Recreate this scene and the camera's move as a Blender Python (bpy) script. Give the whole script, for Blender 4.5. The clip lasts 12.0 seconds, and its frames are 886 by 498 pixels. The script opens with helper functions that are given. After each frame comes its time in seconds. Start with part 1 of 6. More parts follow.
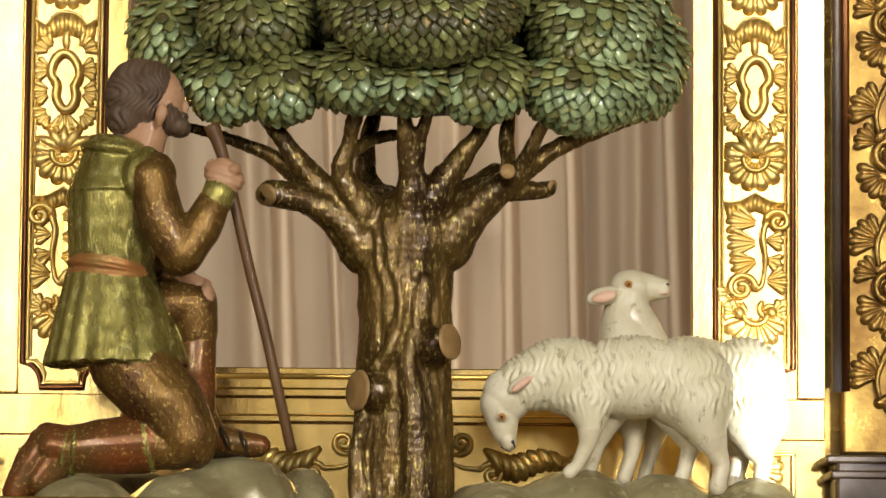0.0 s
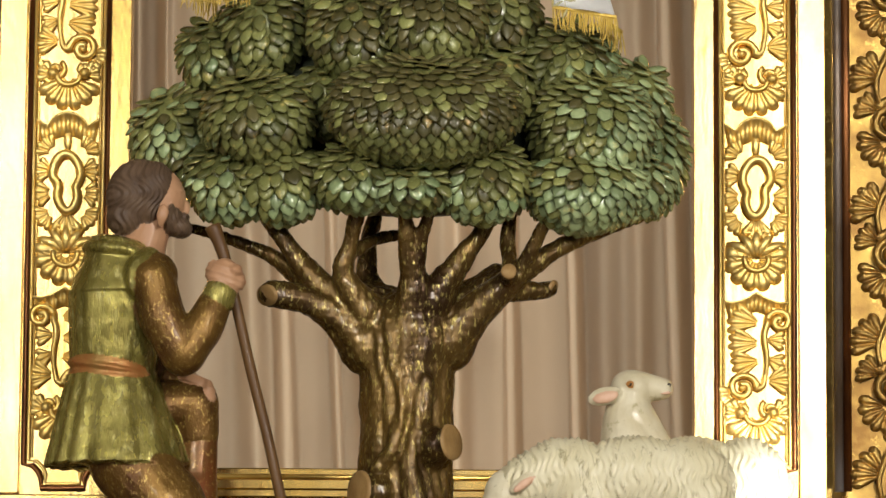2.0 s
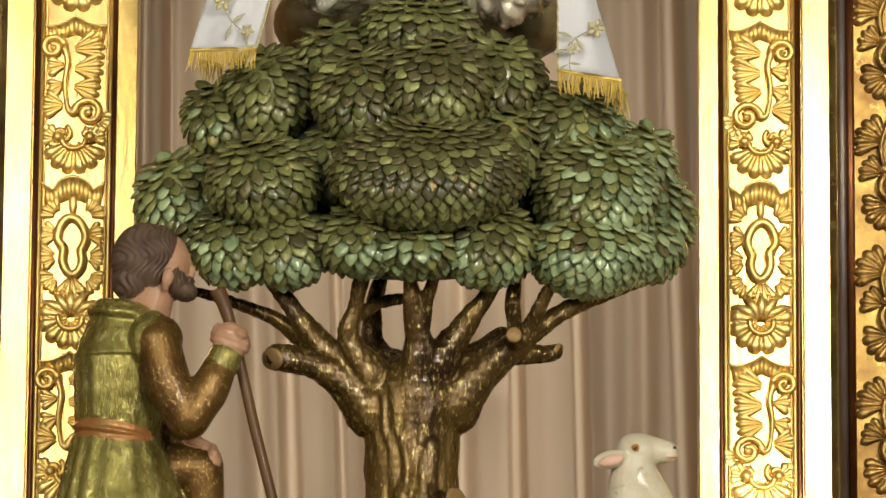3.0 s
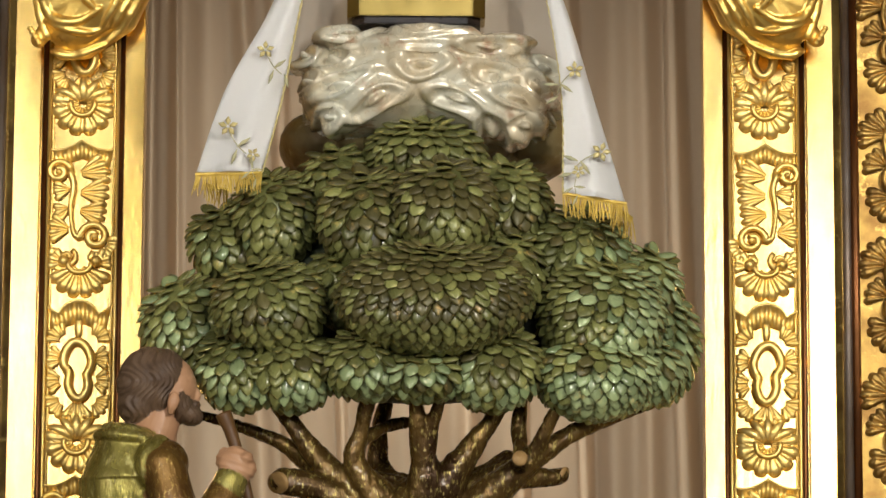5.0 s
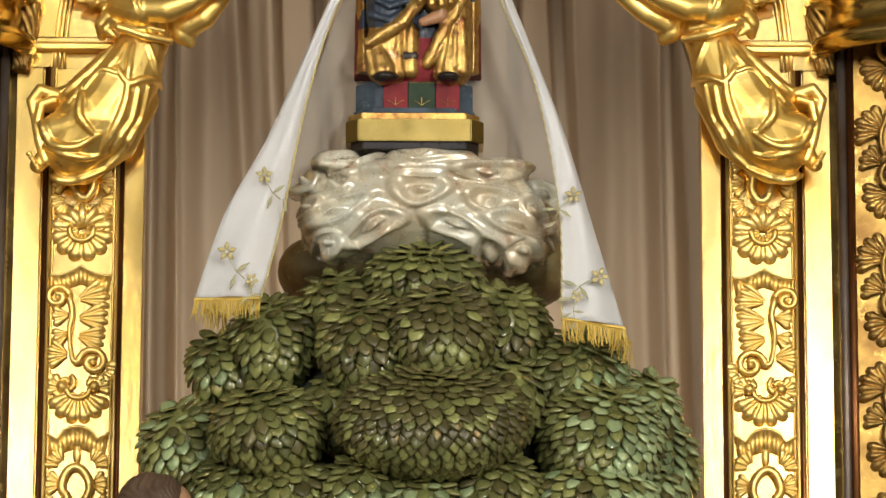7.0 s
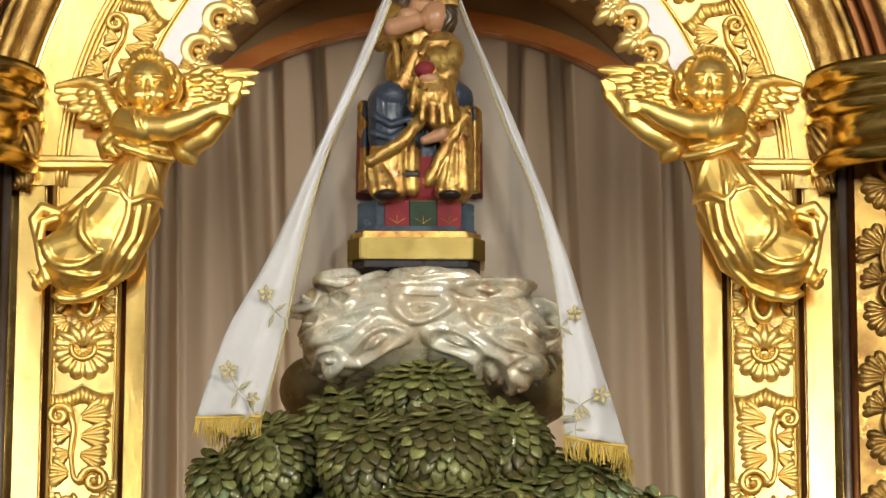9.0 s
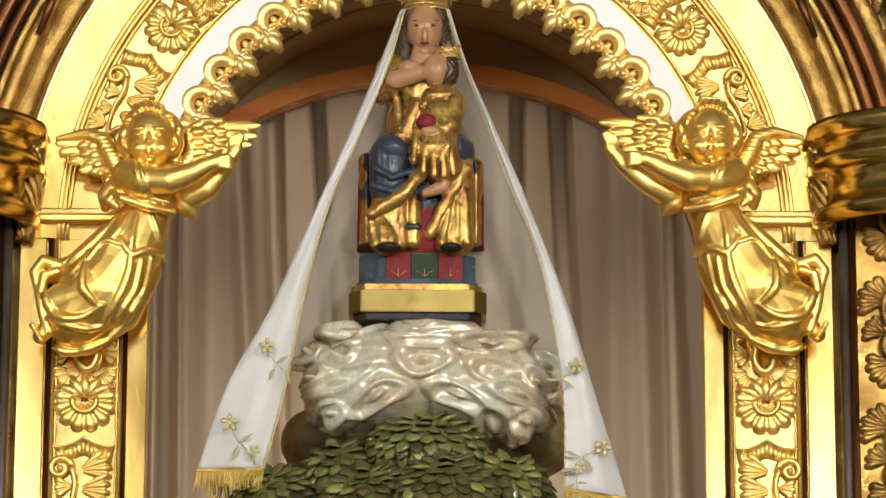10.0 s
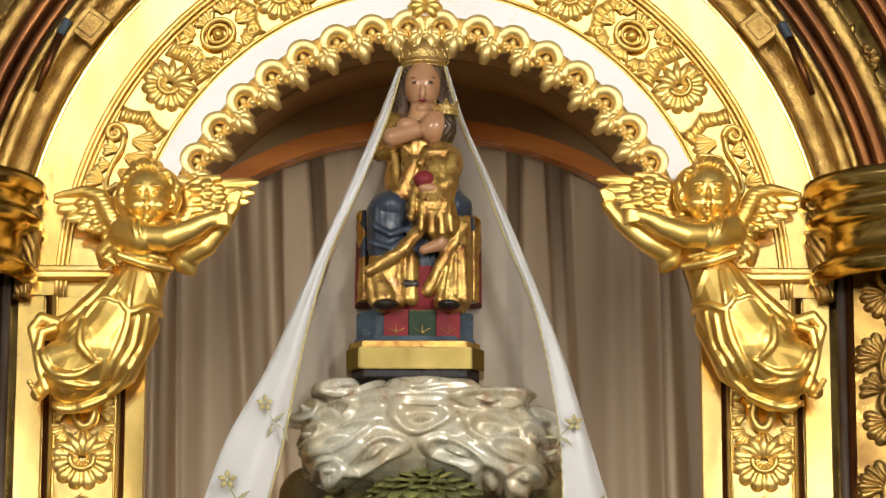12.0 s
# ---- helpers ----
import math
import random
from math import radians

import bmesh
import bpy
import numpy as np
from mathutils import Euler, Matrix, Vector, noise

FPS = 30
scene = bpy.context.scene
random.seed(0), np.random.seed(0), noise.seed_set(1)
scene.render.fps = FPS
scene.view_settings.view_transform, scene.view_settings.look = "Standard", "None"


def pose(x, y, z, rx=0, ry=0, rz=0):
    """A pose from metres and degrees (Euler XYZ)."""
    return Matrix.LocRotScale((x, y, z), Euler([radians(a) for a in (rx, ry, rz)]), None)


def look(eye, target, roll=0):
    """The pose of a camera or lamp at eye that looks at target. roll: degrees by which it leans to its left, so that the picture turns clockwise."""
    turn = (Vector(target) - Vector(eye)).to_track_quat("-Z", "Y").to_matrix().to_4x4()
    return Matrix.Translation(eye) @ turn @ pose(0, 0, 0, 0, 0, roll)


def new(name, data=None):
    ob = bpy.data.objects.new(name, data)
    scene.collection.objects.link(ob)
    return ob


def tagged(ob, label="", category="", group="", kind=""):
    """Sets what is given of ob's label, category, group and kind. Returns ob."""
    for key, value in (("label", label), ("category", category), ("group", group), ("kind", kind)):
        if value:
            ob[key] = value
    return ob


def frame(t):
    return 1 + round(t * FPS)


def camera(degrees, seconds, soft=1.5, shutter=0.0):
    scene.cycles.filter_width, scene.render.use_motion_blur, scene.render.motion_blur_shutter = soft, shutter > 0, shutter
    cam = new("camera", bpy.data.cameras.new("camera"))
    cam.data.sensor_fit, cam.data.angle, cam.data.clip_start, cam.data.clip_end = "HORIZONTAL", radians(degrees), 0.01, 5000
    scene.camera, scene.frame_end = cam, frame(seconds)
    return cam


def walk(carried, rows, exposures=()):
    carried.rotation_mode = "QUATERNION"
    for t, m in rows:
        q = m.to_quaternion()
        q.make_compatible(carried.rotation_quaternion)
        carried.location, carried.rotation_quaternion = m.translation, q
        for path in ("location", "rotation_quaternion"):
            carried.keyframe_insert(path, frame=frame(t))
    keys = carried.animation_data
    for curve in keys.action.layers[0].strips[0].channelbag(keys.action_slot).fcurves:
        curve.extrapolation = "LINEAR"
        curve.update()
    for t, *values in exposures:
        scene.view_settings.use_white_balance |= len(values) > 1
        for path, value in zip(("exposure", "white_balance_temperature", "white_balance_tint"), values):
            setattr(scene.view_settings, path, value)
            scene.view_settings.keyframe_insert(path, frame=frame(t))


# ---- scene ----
cam = camera(12.46, 12.0)
# standing in the nave, the camera only turns: seconds, yaw, pitch, lean
ROWS = [
    (0.0, -0.5290, 6.0000, -0.450),
    (0.5, -0.5229, 6.2793, -0.437),
    (1.0, -0.5203, 6.6264, -0.421),
    (1.5, -0.5162, 6.9895, -0.404),
    (2.0, -0.5029, 7.4164, -0.384),
    (2.5, -0.4763, 7.8354, -0.365),
    (3.0, -0.4256, 8.3102, -0.342),
    (3.5, -0.3632, 8.7770, -0.321),
    (5.5, -0.3360, 10.4887, -0.241),
    (6.0, -0.3383, 10.9396, -0.220),
    (6.5, -0.3407, 11.3665, -0.213),
    (7.0, -0.3391, 11.8174, -0.205),
    (9.0, -0.3100, 13.4852, -0.176),
    (9.5, -0.2969, 13.8482, -0.170),
    (10.0, -0.2879, 14.2273, -0.164),
    (10.5, -0.2887, 14.5186, -0.159),
    (11.0, -0.2984, 14.7500, -0.155),
    (11.5, -0.3084, 14.9096, -0.152),
    (12.0, -0.3176, 15.0333, -0.150),
]
walk(cam, [(t, pose(0, -10.050, 1.60, 90 + pitch, lean, yaw)) for t, yaw, pitch, lean in ROWS])

# ---- light ----
world = bpy.data.worlds.new("world")
scene.world = world
world.use_nodes = True
world.node_tree.nodes["Background"].inputs[0].default_value = (0.9, 0.92, 1.0, 1)
world.node_tree.nodes["Background"].inputs[1].default_value = 0.05
scene.view_settings.exposure = -0.20


def lamp(name, eye, target, size, watts, colour, shape="RECTANGLE", high=0.0):
    data = bpy.data.lights.new(name, "AREA")
    data.shape, data.size, data.size_y = shape, size, high or size
    data.energy, data.color = watts, colour
    ob = new(name, data)
    ob.matrix_world = look(eye, target)
    return ob


# daylight from two lancet windows in the nave's end, and two altar spotlights
lamp("west_lancet_light", (-4.1, -25.9, 6.0), (-4.1, 0, 6.0), 1.6, 260, (0.84, 0.89, 1.0), high=5.0)
lamp("east_lancet_light", (3.9, -25.9, 6.0), (3.9, 0, 6.0), 1.6, 420, (0.84, 0.89, 1.0), high=5.0)
# added fill with no known window, brightens the arch and niche
lamp("arch_fill_light", (0, -25.9, 13.2), (0, 0, 13.2), 8.0, 460, (0.84, 0.92, 1.0), high=3.4)
# added low fill that the gilded sill mirrors; no door is known
lamp("sill_fill_light", (0, -25.9, 4.4), (0, 0, 4.4), 3.4, 24, (1.0, 0.96, 0.90), high=2.8)
# two unseen fill lamps added mid-nave to light curtain and figures from the sides
lamp("west_fill_light", (-4.2, -11, 5.2), (0, 0, 3.4), 1.2, 620, (1.0, 0.95, 0.86), high=2.2)
lamp("east_fill_light", (4.2, -11, 5.2), (0, 0, 3.4), 1.2, 900, (1.0, 0.95, 0.86), high=2.2)
# the small room behind the niche shines softly through its curtain
lamp("back_room_light", (0, 1.52, 3.1), (0, 0, 3.1), 1.7, 31, (1.0, 0.95, 0.88), high=2.2)


def spotlight(name, eye, target, degrees, watts, colour, radius=0.04):
    data = bpy.data.lights.new(name, "SPOT")
    data.spot_size, data.spot_blend, data.energy, data.color, data.shadow_soft_size = radians(degrees), 0.7, watts, colour, radius
    ob = new(name, data)
    ob.matrix_world = look(eye, target)
    return ob


spotlight("altar_spotlight_east", (1.55, -1.75, 1.95), (0.878, -0.2, 2.222), 19, 420, (0.95, 0.97, 1.0))
spotlight("altar_spotlight_west", (-1.6, -1.5, 1.95), (-0.773, 0, 2.284), 20, 34, (1.0, 0.97, 0.92))


# ---- materials ----
def material(name, rough=0.5, metal=0.0, coat=0.0):
    m = bpy.data.materials.new(name)
    m.use_nodes = True
    b = m.node_tree.nodes["Principled BSDF"]
    b.inputs["Roughness"].default_value = rough
    b.inputs["Metallic"].default_value = metal
    b.inputs["Coat Weight"].default_value = coat
    b.inputs["Coat Roughness"].default_value = 0.12
    return m, m.node_tree, b


def surface(name, a, b, scale=8.0, rough=0.5, metal=0.0, coat=0.0, bump=0.15, fine=120.0, stretch=(1, 1, 1), c=None, cscale=40.0, camount=0.5, rvar=0.12, island=0.0):
    """Two base colours mixed by broad noise, a third in small flecks, and fine relief."""
    m, t, bsdf = material(name, rough, metal, coat)
    n, l = t.nodes, t.links
    pos = n.new("ShaderNodeTexCoord")
    mp = n.new("ShaderNodeMapping")
    mp.inputs["Scale"].default_value = stretch
    l.new(pos.outputs["Object"], mp.inputs[0])

    def tex(s, detail=4.0, rg=0.6):
        x = n.new("ShaderNodeTexNoise")
        x.inputs["Scale"].default_value, x.inputs["Detail"].default_value, x.inputs["Roughness"].default_value = s, detail, rg
        l.new(mp.outputs[0], x.inputs["Vector"])
        return x

    def ramp(src, lo, hi):
        r = n.new("ShaderNodeMapRange")
        r.inputs[1].default_value, r.inputs[2].default_value = lo, hi
        l.new(src, r.inputs[0])
        return r.outputs[0]

    def mix(f, x, y):
        q = n.new("ShaderNodeMix")
        q.data_type = "RGBA"
        l.new(f, q.inputs[0])
        for s, v in ((q.inputs[6], x), (q.inputs[7], y)):
            if isinstance(v, tuple):
                s.default_value = (*v, 1)
            else:
                l.new(v, s)
        return q.outputs[2]

    col = mix(ramp(tex(scale).outputs[0], 0.35, 0.65), a, b)
    if c:
        col = mix(ramp(tex(cscale, 5.0, 0.7).outputs[0], 0.64 - 0.2 * camount, 0.76 - 0.2 * camount), col, c)
    if island:
        g = n.new("ShaderNodeNewGeometry")
        o = n.new("ShaderNodeObjectInfo")
        add = n.new("ShaderNodeMath")
        l.new(g.outputs["Random Per Island"], add.inputs[0])
        l.new(o.outputs["Random"], add.inputs[1])
        fr = n.new("ShaderNodeMath")
        fr.operation = "FRACT"
        l.new(add.outputs[0], fr.inputs[0])
        hsv = n.new("ShaderNodeHueSaturation")
        mr = n.new("ShaderNodeMapRange")
        mr.inputs[3].default_value, mr.inputs[4].default_value = 1 - island, 1 + island
        l.new(fr.outputs[0], mr.inputs[0])
        l.new(mr.outputs[0], hsv.inputs["Value"])
        l.new(col, hsv.inputs["Color"])
        col = hsv.outputs[0]
    l.new(col, bsdf.inputs["Base Color"])
    fn = tex(fine, 5.0)
    rr = n.new("ShaderNodeMapRange")
    rr.inputs[3].default_value, rr.inputs[4].default_value = max(rough - rvar, 0.02), rough + rvar
    l.new(tex(scale * 3).outputs[0], rr.inputs[0])
    l.new(rr.outputs[0], bsdf.inputs["Roughness"])
    if bump:
        bp = n.new("ShaderNodeBump")
        bp.inputs["Strength"].default_value, bp.inputs["Distance"].default_value = bump, 0.004
        l.new(fn.outputs[0], bp.inputs["Height"])
        l.new(bp.outputs[0], bsdf.inputs["Normal"])
    bsdf.inputs["Specular IOR Level"].default_value = 0.3
    return m


GOLD = surface("gold_leaf", (0.94, 0.64, 0.22), (0.84, 0.53, 0.13), 5, 0.16, 1.0, bump=0.07, fine=60, stretch=(1, 1, 0.35), c=(0.62, 0.34, 0.07), cscale=18, camount=0.08, rvar=0.07)
GOLD_ORNAMENT = surface("gold_leaf_carving", (0.90, 0.67, 0.24), (0.76, 0.51, 0.13), 14, 0.44, 0.92, bump=0.18, fine=150, c=(0.36, 0.20, 0.05), cscale=60, camount=0.16)
GOLD_PALE = surface("pale_gold_leaf", (0.94, 0.74, 0.33), (0.84, 0.60, 0.21), 14, 0.46, 0.88, bump=0.15, fine=150, c=(0.60, 0.40, 0.14), cscale=50, camount=0.10)
GOLD_BRIGHT = surface("burnished_gold", (1.0, 0.73, 0.23), (0.90, 0.58, 0.14), 8, 0.41, 0.94, bump=0.14, fine=110, c=(0.55, 0.30, 0.06), cscale=30, camount=0.10)
GOLD_OLD = surface("dark_old_gold", (0.36, 0.23, 0.06), (0.17, 0.09, 0.025), 9, 0.42, 0.85, bump=0.3, fine=60, c=(0.60, 0.40, 0.11), cscale=25, camount=0.3)
CAPITAL = surface("olive_brass", (0.66, 0.48, 0.17), (0.46, 0.31, 0.09), 4, 0.20, 1.0, bump=0.04, fine=50)
DARK_WOOD = surface("dark_stained_wood", (0.060, 0.036, 0.016), (0.030, 0.018, 0.009), 9, 0.35, 0.2, 0.2, 0.2, 50)
GOLD_RED = surface("red_bole_gold", (0.18, 0.070, 0.022), (0.085, 0.032, 0.012), 12, 0.36, 0.9, bump=0.25, fine=50, stretch=(1, 1, 0.3))
HAMMERED = surface("hammered_gold", (0.52, 0.34, 0.10), (0.28, 0.16, 0.045), 16, 0.34, 0.95, bump=0.9, fine=95, c=(0.20, 0.10, 0.03), cscale=40, camount=0.25)
SILVERED = surface("silvered_strip", (0.20, 0.17, 0.15), (0.13, 0.09, 0.06), 14, 0.45, 0.8, bump=0.3, stretch=(1, 1, 0.3))
BRASS = surface("polished_brass", (0.50, 0.36, 0.11), (0.40, 0.27, 0.07), 5, 0.22, 1.0, bump=0.03)
BARK = surface("gilded_bark", (0.040, 0.019, 0.006), (0.16, 0.095, 0.024), 11, 0.30, 0.62, 0.2, 0.9, 120, (1, 1, 0.35), (0.50, 0.40, 0.12), 120, 0.44)
CUT_WOOD = surface("cut_wood", (0.34, 0.21, 0.08), (0.24, 0.14, 0.05), 20, 0.5, 0.1, bump=0.3)
LEAF = surface("painted_leaf", (0.100, 0.108, 0.034), (0.20, 0.205, 0.066), 7, 0.28, 0.1, 0.3, 0.5, 90, c=(0.36, 0.30, 0.09), cscale=42, camount=0.36, island=0.4)
# teal-green leaf, lightened to hold the light on the crown's sides and bottom
LEAF_TEAL_LIT = surface("painted_leaf_teal_lit", (0.16, 0.215, 0.095), (0.34, 0.41, 0.20), 9, 0.25, 0.1, 0.55, 0.55, 90, c=(0.48, 0.44, 0.18), cscale=34, camount=0.30, island=0.3)
LEAF_BROWN = surface("browned_leaf", (0.060, 0.055, 0.018), (0.100, 0.088, 0.032), 9, 0.36, 0.1, 0.25, 0.5, 90, c=(0.34, 0.22, 0.06), cscale=40, camount=0.30, island=0.35)
LEAF_RIM = surface("worn_gold_leaf_rim", (0.34, 0.30, 0.10), (0.13, 0.12, 0.04), 30, 0.35, 0.4, 0.2, 0.2, 90)
# near-black copy of the leaf green, standing for shade between the clumps
LEAF_SHADE = surface("painted_leaf_shade", (0.018, 0.024, 0.012), (0.03, 0.035, 0.015), 12, 0.5, 0.0, bump=0.3)
CURTAIN = surface("curtain_cloth", (0.60, 0.47, 0.325), (0.53, 0.40, 0.265), 1.5, 0.85, bump=0.15, fine=900, stretch=(1, 1, 0.15))
cloth_tree = CURTAIN.node_tree
glow = cloth_tree.nodes.new("ShaderNodeBsdfTranslucent")
glow.inputs[0].default_value = (0.60, 0.49, 0.35, 1)
both = cloth_tree.nodes.new("ShaderNodeMixShader")
both.inputs[0].default_value = 0.36
cloth_tree.links.new(cloth_tree.nodes["Principled BSDF"].outputs[0], both.inputs[1])
cloth_tree.links.new(glow.outputs[0], both.inputs[2])
cloth_tree.links.new(both.outputs[0], cloth_tree.nodes["Material Output"].inputs[0])
WOOD = surface("varnished_wood", (0.70, 0.27, 0.07), (0.54, 0.17, 0.042), 10, 0.25, 0, 0.3, 0.1, 80, (0.3, 1, 1))
SOFFIT = surface("dark_soffit_wood", (0.44, 0.28, 0.12), (0.30, 0.19, 0.085), 6, 0.45, bump=0.15, stretch=(0.3, 2, 0.3))
HAIR = surface("painted_hair", (0.12, 0.075, 0.045), (0.07, 0.042, 0.026), 20, 0.55, bump=0.3, fine=90)
SKIN = surface("painted_flesh", (0.44, 0.25, 0.14), (0.36, 0.19, 0.10), 14, 0.46, 0, 0.08, 0.08)
TUNIC = surface("green_gold_tunic", (0.37, 0.32, 0.085), (0.16, 0.130, 0.026), 11, 0.27, 0.70, 0.1, 0.6, 260, (1, 1, 0.30), (0.56, 0.50, 0.20), 70, 0.44)
SLEEVE = surface("brown_gold_brocade", (0.080, 0.034, 0.011), (0.20, 0.110, 0.026), 12, 0.33, 0.6, 0.08, 0.6, 160, (1, 1, 0.6), c=(0.46, 0.32, 0.09), cscale=130, camount=0.42)
BELT = surface("orange_belt", (0.34, 0.11, 0.03), (0.30, 0.17, 0.05), 14, 0.42, 0.4, 0.1, 0.3, c=(0.5, 0.3, 0.09), cscale=40, camount=0.25)
BOOT = surface("red_brown_leather", (0.20, 0.055, 0.015), (0.10, 0.055, 0.014), 9, 0.36, 0.4, 0.08, 0.3, 60, c=(0.40, 0.25, 0.07), cscale=95, camount=0.42)
STAFF_WOOD = surface("staff_wood", (0.13, 0.065, 0.020), (0.08, 0.036, 0.011), 14, 0.5, 0, 0.05, 0.2, 60, (1, 1, 0.2))
FLEECE = surface("painted_fleece", (0.70, 0.65, 0.47), (0.60, 0.54, 0.35), 9, 0.42, 0, 0.15, 0.4, 60, (1, 1, 0.28), c=(0.30, 0.26, 0.15), cscale=48, camount=0.44)
FACE_WHITE = surface("painted_white", (0.66, 0.60, 0.44), (0.54, 0.47, 0.31), 12, 0.38, 0, 0.2, 0.15, c=(0.36, 0.31, 0.17), cscale=26, camount=0.18)
PINK = surface("painted_pink", (0.66, 0.44, 0.32), (0.60, 0.36, 0.24), 30, 0.4, bump=0.05)
IRIS = surface("amber_iris", (0.42, 0.20, 0.06), (0.34, 0.15, 0.04), 40, 0.3, bump=0.05)
BLACK = surface("black_paint", (0.015, 0.012, 0.01), (0.03, 0.02, 0.015), 20, 0.3, bump=0.05)
# olive and brown rock; the pale flecks paint in gold-lit highlights
ROCK = surface("painted_rock", (0.30, 0.27, 0.14), (0.17, 0.13, 0.06), 7, 0.36, 0.15, 0.2, 0.5, 40, c=(0.42, 0.37, 0.20), cscale=14, camount=0.36)
CLOUD = surface("pearly_silver_cloud", (0.62, 0.62, 0.52), (0.56, 0.47, 0.32), 7, 0.27, 0.25, 0.5, 0.2, 40, c=(0.40, 0.25, 0.16), cscale=11, camount=0.36)
# brown bronze of the cloud's back, darkened for the shade it lies in
CLOUD_BACK_SHADE = surface("bronzed_cloud_back_shade", (0.26, 0.21, 0.10), (0.16, 0.10, 0.04), 8, 0.42, 0.3, 0.2, 0.4, 40, c=(0.36, 0.36, 0.24), cscale=14, camount=0.3)
SILK = surface("white_silk", (0.95, 0.95, 0.95), (0.93, 0.93, 0.93), 5, 0.5, bump=0.06, fine=500)
silk_shader = SILK.node_tree.nodes["Principled BSDF"]
silk_shader.inputs["Sheen Weight"].default_value = 0.6
silk_shader.inputs["Sheen Roughness"].default_value = 0.4
IVORY = surface("ivory_white", (0.86, 0.84, 0.82), (0.80, 0.77, 0.72), 4, 0.25, 0.0, 0.4, 0.04, c=(0.78, 0.66, 0.42), cscale=20, camount=0.1)
VEIL = surface("pale_lining", (0.46, 0.42, 0.36), (0.40, 0.36, 0.31), 4, 0.7, bump=0.1, fine=300)
gauze_tree = VEIL.node_tree
gauze = gauze_tree.nodes.new("ShaderNodeBsdfTransparent")
woven = gauze_tree.nodes.new("ShaderNodeMixShader")
woven.inputs[0].default_value = 0.42
gauze_tree.links.new(gauze_tree.nodes["Principled BSDF"].outputs[0], woven.inputs[1])
gauze_tree.links.new(gauze.outputs[0], woven.inputs[2])
gauze_tree.links.new(woven.outputs[0], gauze_tree.nodes["Material Output"].inputs[0])
THREAD = surface("gold_thread", (0.62, 0.45, 0.10), (0.50, 0.34, 0.07), 50, 0.4, 0.5, bump=0.3, fine=400)
THREAD_PALE = surface("pale_gold_thread", (0.60, 0.52, 0.26), (0.50, 0.41, 0.17), 50, 0.45, 0.3, bump=0.3, fine=400)
THREAD_GREY = surface("grey_green_thread", (0.36, 0.36, 0.22), (0.45, 0.40, 0.22), 50, 0.5, bump=0.2, fine=400)
BLUE = surface("dark_blue_paint", (0.022, 0.030, 0.050), (0.035, 0.047, 0.065), 15, 0.40, 0, 0.12, 0.1, c=(0.16, 0.19, 0.22), cscale=30, camount=0.12)
BLUE_GREY = surface("worn_blue_paint", (0.06, 0.085, 0.11), (0.03, 0.038, 0.05), 18, 0.7, 0, 0.05, 0.1, c=(0.22, 0.24, 0.25), cscale=30, camount=0.2)
RED = surface("red_paint", (0.22, 0.020, 0.024), (0.13, 0.012, 0.014), 20, 0.7, 0, 0.05, 0.1)
GREEN = surface("green_paint", (0.028, 0.050, 0.025), (0.018, 0.034, 0.016), 20, 0.7, 0, 0.05, 0.1)
STATUE_GOLD = surface("worn_statue_gold", (0.56, 0.37, 0.10), (0.30, 0.14, 0.035), 26, 0.34, 0.75, 0.15, 0.5, 90, c=(0.12, 0.035, 0.015), cscale=46, camount=0.40)
OLD_SKIN = surface("dark_flesh_paint", (0.46, 0.25, 0.13), (0.36, 0.18, 0.09), 14, 0.36, 0, 0.2, 0.05)
PLASTER = surface("church_stone_wall", (0.34, 0.30, 0.24), (0.26, 0.23, 0.18), 1.5, 0.8, bump=0.1)
STONE = surface("stone_floor", (0.20, 0.17, 0.13), (0.14, 0.12, 0.09), 2, 0.5, bump=0.1)


# ---- mesh tools ----
def finish(ob, mats, smooth=True):
    for m in mats if isinstance(mats, (list, tuple)) else [mats]:
        ob.data.materials.append(m)
    if smooth:
        ob.data.polygons.foreach_set("use_smooth", [True] * len(ob.data.polygons))
    return ob


def part(name, bm, mats, parent=None, label="", smooth=False):
    me = bpy.data.meshes.new(name)
    bm.normal_update()
    bm.to_mesh(me)
    bm.free()
    ob = new(name, me)
    finish(ob, mats, smooth)
    if parent:
        ob.parent = parent
    return tagged(ob, label)


def thing(name, label, category, group="", kind="", at=(0, 0, 0)):
    ob = new(name)
    ob.location = at
    ob.empty_display_size = 0.05
    return tagged(ob, label, category, group, kind)


def box(bm, lo, hi, bevel=0.0):
    c = [(a + b) / 2 for a, b in zip(lo, hi)]
    s = [abs(b - a) for a, b in zip(lo, hi)]
    made = bmesh.ops.create_cube(bm, size=1, matrix=Matrix.Translation(c) @ Matrix.Diagonal((*s, 1)))
    if bevel:
        edges = {e for v in made["verts"] for e in v.link_edges}
        bmesh.ops.bevel(bm, geom=list(edges), offset=bevel, segments=2, profile=0.5, affect="EDGES")
    return bm


